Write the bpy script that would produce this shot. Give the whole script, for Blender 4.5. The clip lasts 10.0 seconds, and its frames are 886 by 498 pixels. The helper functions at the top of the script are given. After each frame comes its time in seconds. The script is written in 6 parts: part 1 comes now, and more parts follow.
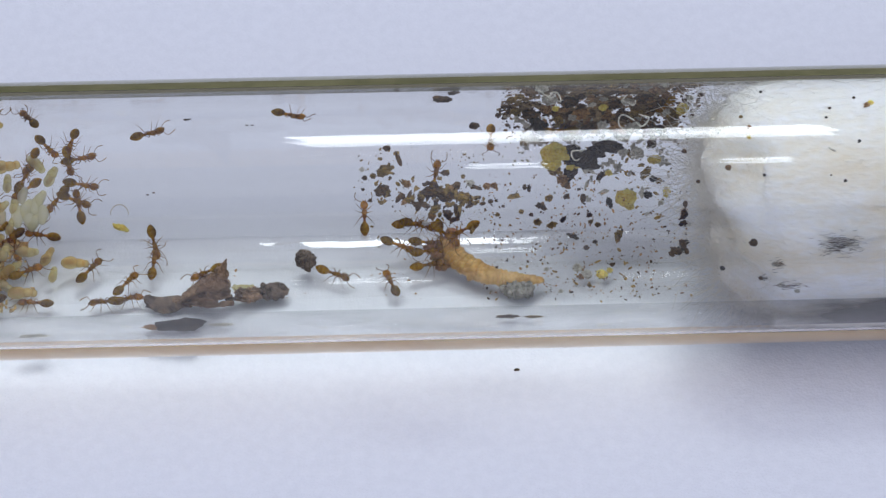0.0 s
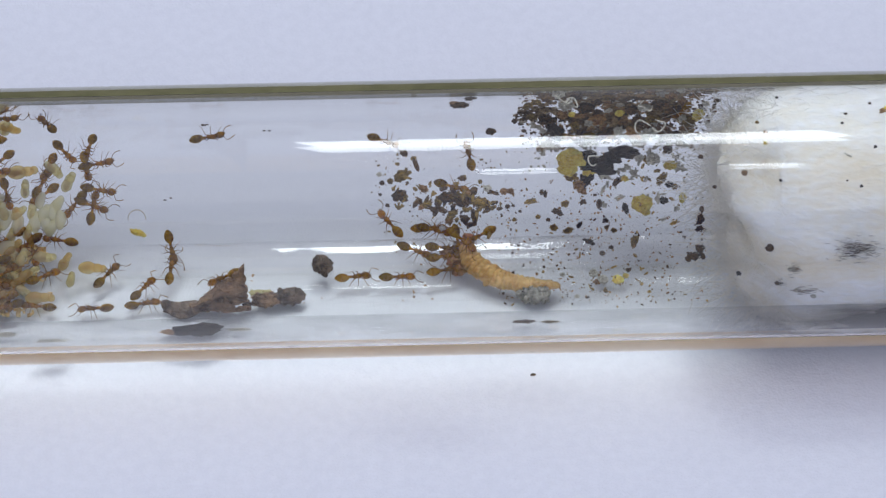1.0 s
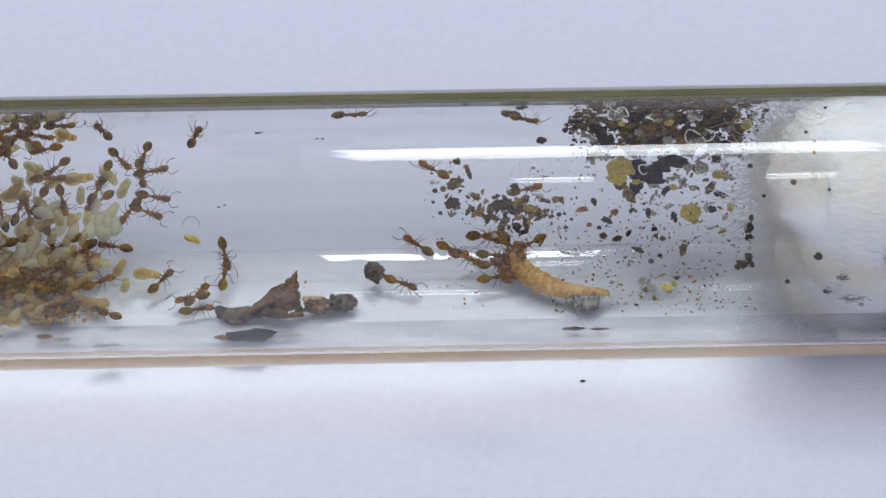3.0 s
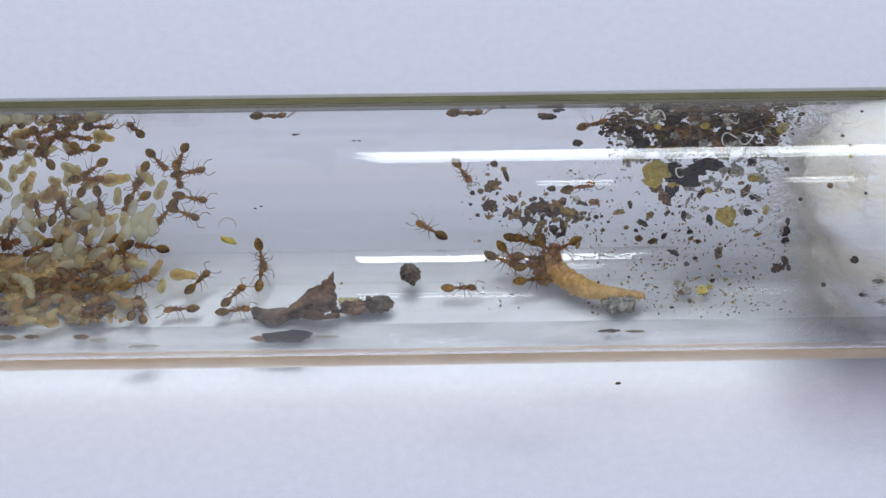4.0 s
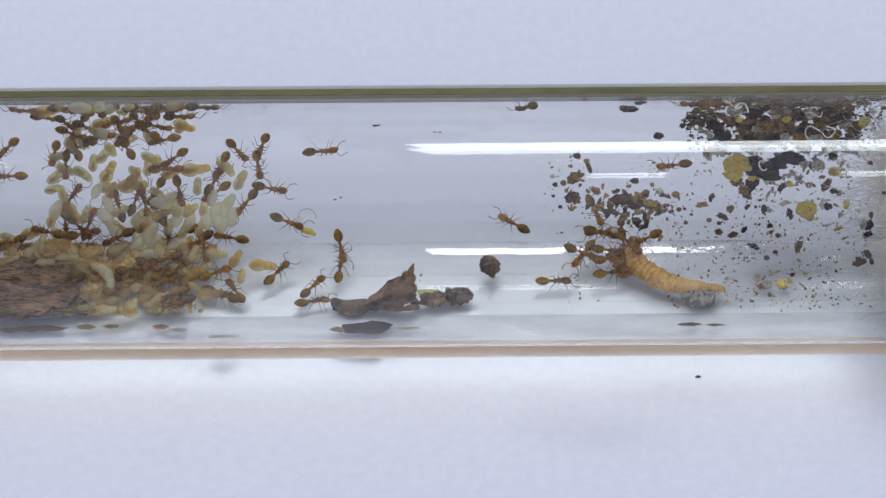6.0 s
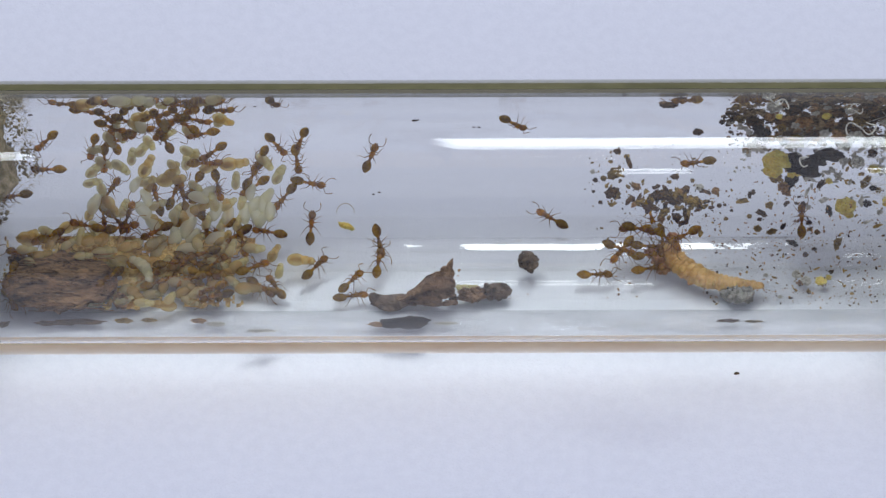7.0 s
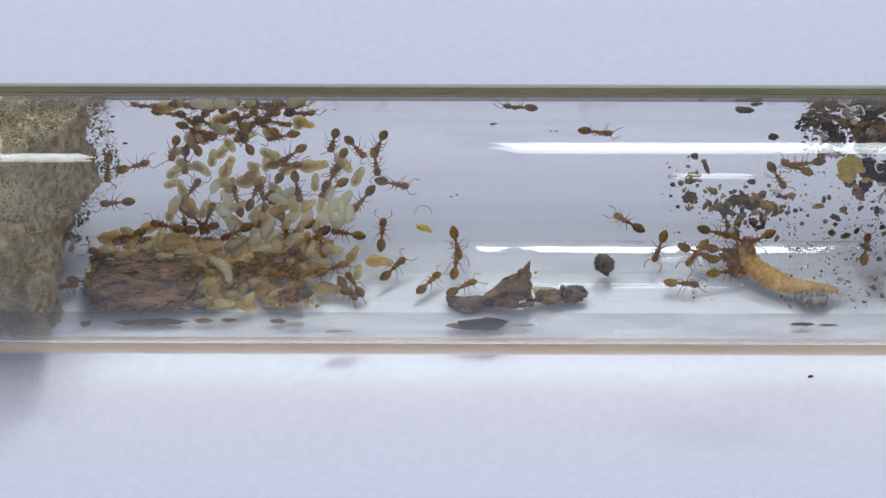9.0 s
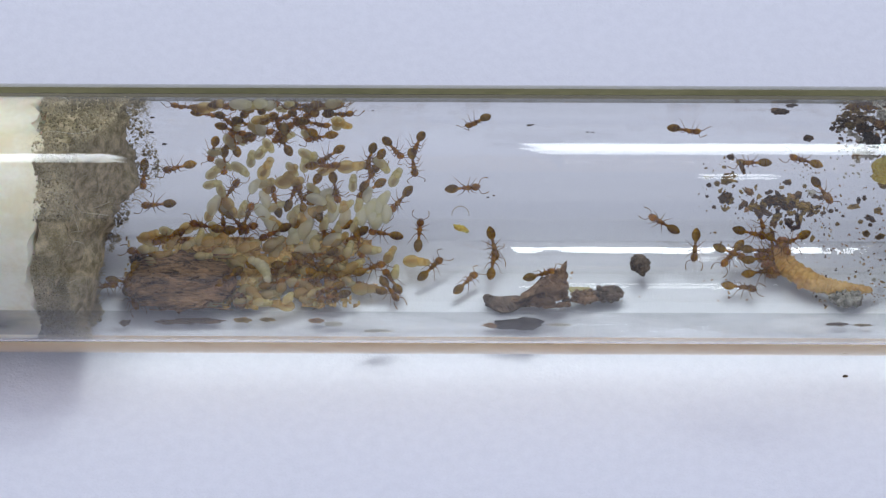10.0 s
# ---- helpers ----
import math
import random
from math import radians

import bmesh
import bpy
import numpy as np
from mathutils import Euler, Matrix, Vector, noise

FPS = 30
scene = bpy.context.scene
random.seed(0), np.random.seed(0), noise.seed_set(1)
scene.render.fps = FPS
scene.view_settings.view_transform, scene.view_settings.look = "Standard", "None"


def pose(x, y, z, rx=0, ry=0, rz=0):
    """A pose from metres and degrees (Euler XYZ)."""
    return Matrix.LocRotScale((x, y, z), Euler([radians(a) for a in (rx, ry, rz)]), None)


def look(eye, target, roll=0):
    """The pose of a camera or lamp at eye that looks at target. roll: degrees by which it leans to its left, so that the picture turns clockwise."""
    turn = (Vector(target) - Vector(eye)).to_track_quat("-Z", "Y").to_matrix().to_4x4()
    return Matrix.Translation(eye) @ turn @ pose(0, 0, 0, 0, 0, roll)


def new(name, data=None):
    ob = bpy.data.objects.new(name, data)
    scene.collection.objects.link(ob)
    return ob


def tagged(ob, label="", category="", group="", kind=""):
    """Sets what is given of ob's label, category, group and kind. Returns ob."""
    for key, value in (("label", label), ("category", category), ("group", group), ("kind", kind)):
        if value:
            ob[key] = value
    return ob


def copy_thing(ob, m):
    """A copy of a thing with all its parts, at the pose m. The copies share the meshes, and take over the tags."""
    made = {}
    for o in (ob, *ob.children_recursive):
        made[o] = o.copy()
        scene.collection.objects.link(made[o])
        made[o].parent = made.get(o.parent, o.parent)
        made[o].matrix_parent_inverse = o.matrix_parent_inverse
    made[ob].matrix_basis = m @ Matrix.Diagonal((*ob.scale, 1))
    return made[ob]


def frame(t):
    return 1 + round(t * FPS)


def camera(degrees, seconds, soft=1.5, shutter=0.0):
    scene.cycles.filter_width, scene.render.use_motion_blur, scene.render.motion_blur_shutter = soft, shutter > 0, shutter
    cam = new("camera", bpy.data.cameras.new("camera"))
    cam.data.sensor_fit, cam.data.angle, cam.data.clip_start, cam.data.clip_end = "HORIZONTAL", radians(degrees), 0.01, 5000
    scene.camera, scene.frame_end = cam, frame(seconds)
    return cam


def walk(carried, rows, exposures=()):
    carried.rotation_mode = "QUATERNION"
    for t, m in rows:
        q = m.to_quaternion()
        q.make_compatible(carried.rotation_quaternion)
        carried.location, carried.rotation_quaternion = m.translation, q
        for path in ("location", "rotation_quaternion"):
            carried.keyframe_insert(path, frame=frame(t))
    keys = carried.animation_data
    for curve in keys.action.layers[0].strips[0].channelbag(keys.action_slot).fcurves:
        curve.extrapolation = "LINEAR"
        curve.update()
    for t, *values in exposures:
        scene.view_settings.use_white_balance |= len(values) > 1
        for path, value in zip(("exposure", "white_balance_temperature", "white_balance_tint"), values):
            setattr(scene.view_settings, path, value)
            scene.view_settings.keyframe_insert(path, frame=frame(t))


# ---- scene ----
# ---- camera: a long lens about a quarter of a metre above a 16 mm test tube ----
MM = 0.001
cam = camera(12.0, 10.0, soft=1.3)
PATH = [
    (0.0, -6.330, -166.800, 185.240, -47.213, -0.457, -2.161),
    (0.5, -6.667, -167.084, 185.348, -47.149, -0.437, -2.130),
    (1.0, -6.953, -167.541, 185.409, -47.040, -0.423, -2.068),
    (1.5, -7.571, -167.955, 185.815, -46.985, -0.475, -2.028),
    (2.0, -8.099, -168.186, 186.462, -46.998, -0.489, -1.953),
    (2.5, -8.337, -168.916, 186.881, -46.904, -0.402, -1.843),
    (4.0, -10.090, -169.792, 187.640, -46.876, -0.356, -1.427),
    (4.5, -11.055, -169.578, 187.818, -46.944, -0.377, -1.336),
    (5.0, -11.677, -169.757, 187.601, -46.902, -0.350, -1.171),
    (5.5, -12.325, -169.952, 187.262, -46.853, -0.314, -1.023),
    (7.0, -14.256, -170.048, 186.328, -46.800, -0.303, -0.516),
    (7.5, -14.986, -169.939, 186.761, -46.883, -0.327, -0.367),
    (8.0, -15.415, -170.199, 187.205, -46.895, -0.250, -0.214),
    (8.5, -15.977, -170.808, 187.697, -46.867, -0.250, -0.008),
    (9.0, -16.208, -171.178, 188.705, -46.954, -0.083, 0.143),
    (9.5, -16.584, -171.778, 189.315, -46.947, 0.011, 0.304),
    (10.0, -17.124, -172.761, 189.626, -46.833, 0.094, 0.389),
]
walk(cam, [(t, pose(x * MM, y * MM, z * MM, 90 + pitch, roll, yaw)) for t, x, y, z, pitch, roll, yaw in PATH])

# ---- light: two bright panels above and beyond the tube, added fill from the world to both sides, a soft room ----
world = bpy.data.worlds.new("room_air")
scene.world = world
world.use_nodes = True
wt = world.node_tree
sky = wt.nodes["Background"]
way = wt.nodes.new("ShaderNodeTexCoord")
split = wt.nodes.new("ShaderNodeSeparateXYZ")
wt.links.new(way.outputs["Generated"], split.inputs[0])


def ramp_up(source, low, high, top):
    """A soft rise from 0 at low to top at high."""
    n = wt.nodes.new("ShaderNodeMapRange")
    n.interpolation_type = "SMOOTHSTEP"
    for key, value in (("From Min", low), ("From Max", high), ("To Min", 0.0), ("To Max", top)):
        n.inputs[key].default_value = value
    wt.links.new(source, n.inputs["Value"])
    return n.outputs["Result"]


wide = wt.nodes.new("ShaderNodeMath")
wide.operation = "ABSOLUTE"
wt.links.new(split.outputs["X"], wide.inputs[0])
near = wt.nodes.new("ShaderNodeMath")  # added fill to either side, brighter on the camera's side, no window known
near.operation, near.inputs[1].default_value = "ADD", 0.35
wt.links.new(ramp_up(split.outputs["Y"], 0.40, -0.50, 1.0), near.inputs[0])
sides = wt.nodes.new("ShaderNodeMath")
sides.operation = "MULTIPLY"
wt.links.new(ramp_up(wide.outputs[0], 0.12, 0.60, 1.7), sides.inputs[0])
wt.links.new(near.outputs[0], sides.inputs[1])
toward = wt.nodes.new("ShaderNodeVectorMath")  # an added soft glow from behind and above the camera, source unseen
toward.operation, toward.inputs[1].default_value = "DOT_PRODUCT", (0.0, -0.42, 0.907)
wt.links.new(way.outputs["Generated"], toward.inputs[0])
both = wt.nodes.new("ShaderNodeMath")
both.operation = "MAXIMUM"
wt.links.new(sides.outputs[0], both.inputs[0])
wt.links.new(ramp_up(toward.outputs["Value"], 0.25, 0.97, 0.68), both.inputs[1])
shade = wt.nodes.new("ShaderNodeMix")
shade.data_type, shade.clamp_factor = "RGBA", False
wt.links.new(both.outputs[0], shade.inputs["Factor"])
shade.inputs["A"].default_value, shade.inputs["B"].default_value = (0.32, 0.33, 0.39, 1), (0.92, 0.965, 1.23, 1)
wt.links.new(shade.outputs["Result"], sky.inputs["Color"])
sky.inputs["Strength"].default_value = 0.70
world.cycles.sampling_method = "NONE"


def panel(x, y, z, wide, deep, watts, tint, twist=6.0):
    data = bpy.data.lights.new("lamp_panel", "AREA")
    data.shape, data.size, data.size_y = "RECTANGLE", wide * MM, deep * MM
    data.energy, data.color = watts, tint
    ob = new("lamp_panel", data)
    eye = Vector((x, y, z)) * MM
    ob.matrix_world = look(eye, Vector((x * MM, 0, 0.008)), twist)
    return ob


panel(30.5, 137, 359, 77, 42, 0.15, (0.88, 0.95, 1.0))
panel(-106.5, 62, 380, 77, 27, 0.11, (0.88, 0.95, 1.0))
panel(22.0, -34, 378, 11, 12, 0.006, (0.88, 0.95, 1.0))
panel(57.5, -34, 378, 10, 12, 0.006, (0.88, 0.95, 1.0))


# ---- materials ----
def nodes(name):
    m = bpy.data.materials.new(name)
    m.use_nodes = True
    t = m.node_tree
    return m, t, t.nodes["Principled BSDF"], t.nodes["Material Output"]


def surface(name, dark, light, scale, rough=0.5, bump=0.3, fine=4.0, sub=0.0, subr=(1, 0.5, 0.25), subscale=0.3, spec=0.5, coat=0.0, jitter=0.15, depth=0.05, stretch=(1, 1, 1)):
    """Two-scale mottled surface; scale in features per millimetre."""
    m, t, p, out = nodes(name)
    geo = t.nodes.new("ShaderNodeTexCoord")
    a = t.nodes.new("ShaderNodeTexNoise")
    a.inputs["Scale"].default_value, a.inputs["Detail"].default_value = scale * 1000, 5
    b = t.nodes.new("ShaderNodeTexNoise")
    b.inputs["Scale"].default_value, b.inputs["Detail"].default_value = scale * fine * 1000, 3
    grain = t.nodes.new("ShaderNodeMapping")
    grain.inputs["Scale"].default_value = stretch
    t.links.new(geo.outputs["Object"], grain.inputs["Vector"])
    for n in (a, b):
        t.links.new(grain.outputs["Vector"], n.inputs["Vector"])
    mixf = t.nodes.new("ShaderNodeMath")
    mixf.operation = "MULTIPLY_ADD"
    t.links.new(a.outputs["Fac"], mixf.inputs[0])
    mixf.inputs[1].default_value = 3.0
    sub_ = t.nodes.new("ShaderNodeMath")
    sub_.operation = "MULTIPLY_ADD"
    t.links.new(b.outputs["Fac"], sub_.inputs[0])
    sub_.inputs[1].default_value, sub_.inputs[2].default_value = 1.3, -1.65
    t.links.new(sub_.outputs[0], mixf.inputs[2])
    ramp = t.nodes.new("ShaderNodeMix")
    ramp.data_type, ramp.clamp_factor = "RGBA", True
    t.links.new(mixf.outputs[0], ramp.inputs["Factor"])
    ramp.inputs["A"].default_value, ramp.inputs["B"].default_value = (*dark, 1), (*light, 1)
    info = t.nodes.new("ShaderNodeObjectInfo")
    val = t.nodes.new("ShaderNodeMapRange")
    val.inputs["To Min"].default_value, val.inputs["To Max"].default_value = 1 - jitter, 1 + jitter
    t.links.new(info.outputs["Random"], val.inputs["Value"])
    hsv = t.nodes.new("ShaderNodeHueSaturation")
    t.links.new(val.outputs[0], hsv.inputs["Value"])
    t.links.new(ramp.outputs["Result"], hsv.inputs["Color"])
    t.links.new(hsv.outputs["Color"], p.inputs["Base Color"])
    p.inputs["Roughness"].default_value = rough
    p.inputs["Specular IOR Level"].default_value = spec
    p.inputs["Coat Weight"].default_value = coat
    if sub:
        p.inputs["Subsurface Weight"].default_value = sub
        p.inputs["Subsurface Radius"].default_value = subr
        p.inputs["Subsurface Scale"].default_value = subscale * MM
    if bump:
        bn = t.nodes.new("ShaderNodeBump")
        bn.inputs["Strength"].default_value, bn.inputs["Distance"].default_value = bump, depth * MM
        t.links.new(mixf.outputs[0], bn.inputs["Height"])
        t.links.new(bn.outputs["Normal"], p.inputs["Normal"])
    return m


def amber(name, body, deep, through_weight=0.45, rough=0.28, scale=2600, spread=(0.7, 1.25), clear=0.0, pale_by=0.5, bands=None):
    """Horny, half-clear insect skin: glossy, lets some light through."""
    m, t, p, out = nodes(name)
    geo = t.nodes.new("ShaderNodeTexCoord")
    a = t.nodes.new("ShaderNodeTexNoise")
    a.inputs["Scale"].default_value, a.inputs["Detail"].default_value = scale, 4
    t.links.new(geo.outputs["Object"], a.inputs["Vector"])
    mix = t.nodes.new("ShaderNodeMix")
    mix.data_type = "RGBA"
    steep = t.nodes.new("ShaderNodeMapRange")
    steep.inputs["From Min"].default_value, steep.inputs["From Max"].default_value = 0.36, 0.66
    t.links.new(a.outputs["Fac"], steep.inputs["Value"])
    t.links.new(steep.outputs["Result"], mix.inputs["Factor"])
    mix.inputs["A"].default_value, mix.inputs["B"].default_value = (*deep, 1), (*body, 1)
    info = t.nodes.new("ShaderNodeObjectInfo")
    val = t.nodes.new("ShaderNodeMapRange")
    val.inputs["To Min"].default_value, val.inputs["To Max"].default_value = spread
    t.links.new(info.outputs["Random"], val.inputs["Value"])
    hsv = t.nodes.new("ShaderNodeHueSaturation")
    t.links.new(val.outputs[0], hsv.inputs["Value"])
    t.links.new(mix.outputs["Result"], hsv.inputs["Color"])
    if bands:  # pale seams between the plates of the hind body
        wave, edge, seam = t.nodes.new("ShaderNodeTexWave"), t.nodes.new("ShaderNodeMapRange"), t.nodes.new("ShaderNodeMix")
        wave.inputs["Scale"].default_value, wave.inputs["Distortion"].default_value = 1250, 0.6
        t.links.new(geo.outputs["Object"], wave.inputs["Vector"])
        edge.inputs["From Min"].default_value, edge.inputs["From Max"].default_value = 0.82, 1.0
        edge.inputs["To Max"].default_value = 0.38
        t.links.new(wave.outputs["Fac"], edge.inputs["Value"])
        seam.data_type = "RGBA"
        t.links.new(edge.outputs["Result"], seam.inputs["Factor"])
        t.links.new(mix.outputs["Result"], seam.inputs["A"])
        seam.inputs["B"].default_value = (*bands, 1)
        t.links.new(seam.outputs["Result"], hsv.inputs["Color"])
    t.links.new(hsv.outputs["Color"], p.inputs["Base Color"])
    p.inputs["Roughness"].default_value = rough
    p.inputs["Specular IOR Level"].default_value = 0.4
    p.inputs["Coat Weight"].default_value, p.inputs["Coat Roughness"].default_value = 1.0, 0.03
    bn = t.nodes.new("ShaderNodeBump")
    bn.inputs["Strength"].default_value, bn.inputs["Distance"].default_value = 0.25, 0.02 * MM
    t.links.new(a.outputs["Fac"], bn.inputs["Height"])
    t.links.new(bn.outputs["Normal"], p.inputs["Normal"])
    tl = t.nodes.new("ShaderNodeBsdfTranslucent")
    t.links.new(hsv.outputs["Color"], tl.inputs["Color"])
    ms = t.nodes.new("ShaderNodeMixShader")
    ms.inputs[0].default_value = through_weight
    t.links.new(p.outputs[0], ms.inputs[1])
    t.links.new(tl.outputs[0], ms.inputs[2])
    last = ms
    if clear:
        tr = t.nodes.new("ShaderNodeBsdfTransparent")
        pale = t.nodes.new("ShaderNodeGamma")
        pale.inputs["Gamma"].default_value = pale_by
        t.links.new(hsv.outputs["Color"], pale.inputs["Color"])
        t.links.new(pale.outputs["Color"], tr.inputs["Color"])
        last = t.nodes.new("ShaderNodeMixShader")
        last.inputs[0].default_value = clear
        t.links.new(ms.outputs[0], last.inputs[1])
        t.links.new(tr.outputs[0], last.inputs[2])
    t.links.new(last.outputs[0], out.inputs["Surface"])
    return m


def clear_glass():
    m, t, p, out = nodes("tube_glass")
    p.inputs["Base Color"].default_value = (0.985, 0.99, 0.985, 1)
    p.inputs["Roughness"].default_value = 0.0
    p.inputs["IOR"].default_value = 1.47
    p.inputs["Transmission Weight"].default_value = 1.0
    return m


GLASS = clear_glass()
PAPER = surface("white_paper", (0.785, 0.795, 0.828), (0.818, 0.828, 0.860), 1.5, rough=0.85, bump=0.5, fine=4, spec=0.2, jitter=0, depth=0.04)
TABLE = surface("olive_table_board", (0.10, 0.085, 0.035), (0.17, 0.145, 0.065), 0.02, rough=0.6, bump=0.1, jitter=0)
ANT = amber("ant_skin", (0.78, 0.43, 0.022), (0.32, 0.140, 0.006), 0.5, 0.22, 2600, (0.8, 1.35), 0.32, 0.75)
ANT_GASTER = amber("ant_gaster_skin", (0.66, 0.40, 0.020), (0.20, 0.090, 0.005), 0.5, 0.20, 1900, (0.75, 1.4), 0.48, 0.65, bands=(0.90, 0.66, 0.14))
ANT_LEG = amber("ant_leg_skin", (0.60, 0.37, 0.10), (0.34, 0.18, 0.04), 0.5, clear=0.40)
GUT = surface("brown_gut", (0.26, 0.12, 0.03), (0.55, 0.33, 0.10), 2, rough=0.5, bump=0)
EYE = surface("insect_eye", (0.012, 0.01, 0.01), (0.03, 0.025, 0.02), 4, rough=0.25, bump=0)
BROOD_WHITE = amber("white_larva_skin", (0.98, 0.965, 0.82), (0.96, 0.93, 0.68), 0.5, 0.25, 1500, (0.94, 1.02), 0.42)
BROOD_CREAM = amber("cream_pupa_skin", (0.98, 0.95, 0.68), (0.96, 0.87, 0.46), 0.5, 0.2, 1100, (0.92, 1.03), 0.56)
BROOD_AMBER = amber("amber_pupa_skin", (0.96, 0.87, 0.50), (0.90, 0.66, 0.22), 0.5, 0.2, 1000, (0.88, 1.05), 0.60)
CROP = surface("dark_brown_crop", (0.05, 0.02, 0.005), (0.24, 0.11, 0.025), 3, rough=0.5, bump=0, jitter=0.4)
COTTON = surface("cotton_wool", (0.88, 0.81, 0.66), (0.975, 0.97, 0.95), 0.2, rough=0.95, bump=0.9, fine=14, spec=0.1, jitter=0, depth=0.14, stretch=(0.5, 1, 1.8), sub=0.8, subr=(1, 0.97, 0.92), subscale=2.2)

def fluffy(m, weight):
    """Let light through a loose, fibrous skin."""
    t = m.node_tree
    p, out = t.nodes["Principled BSDF"], t.nodes["Material Output"]
    tl, ms = t.nodes.new("ShaderNodeBsdfTranslucent"), t.nodes.new("ShaderNodeMixShader")
    t.links.new(p.inputs["Base Color"].links[0].from_socket, tl.inputs["Color"])
    ms.inputs[0].default_value = weight
    t.links.new(p.outputs[0], ms.inputs[1])
    t.links.new(tl.outputs[0], ms.inputs[2])
    t.links.new(ms.outputs[0], out.inputs["Surface"])
    return m


WET_COTTON = surface("damp_cream_cotton", (0.86, 0.77, 0.52), (0.96, 0.91, 0.72), 0.4, rough=0.6, bump=0.5, fine=8, sub=0.3, jitter=0)
MOULD = fluffy(surface("olive_brown_mould", (0.31, 0.25, 0.115), (0.80, 0.68, 0.43), 1.6, rough=0.95, bump=0.5, fine=6, spec=0.1, jitter=0), 0.35)
BARK = surface("brown_bark", (0.055, 0.027, 0.012), (0.58, 0.35, 0.18), 1.9, rough=0.8, bump=1.0, fine=4, jitter=0.1, depth=0.25, stretch=(0.22, 1, 1))
LEAF = surface("dead_leaf_brown", (0.085, 0.044, 0.020), (0.46, 0.29, 0.16), 1.3, rough=0.7, bump=1.0, fine=5, jitter=0.1, depth=0.16)
DARK = surface("dark_crumb", (0.018, 0.010, 0.005), (0.19, 0.100, 0.034), 2.5, rough=0.6, bump=1.0, jitter=0.3)
BROWN = surface("brown_crumb", (0.14, 0.06, 0.02), (0.48, 0.28, 0.11), 2.2, rough=0.6, bump=0.9, jitter=0.3)
OLIVE = surface("olive_brown_crumb", (0.09, 0.050, 0.008), (0.45, 0.29, 0.07), 2.2, rough=0.6, bump=0.9, jitter=0.3)
YELLOW = surface("yellow_seed_crumb", (0.66, 0.45, 0.045), (0.95, 0.82, 0.22), 1.8, rough=0.45, bump=0.6, jitter=0.2, sub=0.2)
GREY = surface("grey_felted_crumb", (0.40, 0.37, 0.29), (0.76, 0.73, 0.63), 2.2, rough=0.8, bump=0.9, jitter=0.2)
MOULD_DARK = surface("dark_mould_spores", (0.05, 0.045, 0.03), (0.22, 0.18, 0.10), 1.5, rough=0.9, bump=0.5, jitter=0)
STAND = surface("blue_board", (0.07, 0.12, 0.34), (0.10, 0.15, 0.40), 0.05, rough=0.7, bump=0.1, jitter=0)
MOULD_CLUMP = fluffy(surface("grey_olive_mould_clump", (0.31, 0.255, 0.125), (0.78, 0.68, 0.45), 0.45, rough=0.95, bump=0.0, fine=12, spec=0.1, jitter=0), 0.4)
FELT = surface("grey_felt", (0.20, 0.195, 0.155), (0.50, 0.48, 0.40), 2.0, rough=0.9, bump=0.8, spec=0.1, jitter=0)
GREY_BROWN = surface("grey_brown_clod", (0.045, 0.03, 0.018), (0.25, 0.18, 0.12), 1.6, rough=0.8, bump=0.9, jitter=0.1)
MAT = surface("matted_refuse", (0.05, 0.028, 0.012), (0.44, 0.31, 0.16), 1.1, rough=0.85, bump=1.0, fine=4, jitter=0, depth=0.15)
LITTER = surface("amber_litter", (0.42, 0.24, 0.05), (0.92, 0.70, 0.30), 1.4, rough=0.5, bump=0.8, fine=4, jitter=0, depth=0.15, sub=0.3)
BLACK = surface("black_shell_crumb", (0.006, 0.005, 0.005), (0.07, 0.052, 0.035), 1.5, rough=0.65, bump=0.7, jitter=0.2)
ORANGE = surface("mealworm_skin", (0.50, 0.27, 0.06), (0.82, 0.54, 0.19), 0.9, rough=0.4, bump=0.7, sub=0.25, subr=(1, 0.5, 0.2), jitter=0)
FLESH = surface("torn_mealworm_flesh", (0.25, 0.10, 0.035), (0.52, 0.28, 0.11), 1.6, rough=0.4, bump=0.8, sub=0.4, subr=(1, 0.4, 0.2), jitter=0.1)
TAN_EDGE = surface("tan_edge_reflection", (0.76, 0.49, 0.23), (0.9, 0.68, 0.41), 0.12, rough=0.8, bump=0, fine=6, jitter=0)


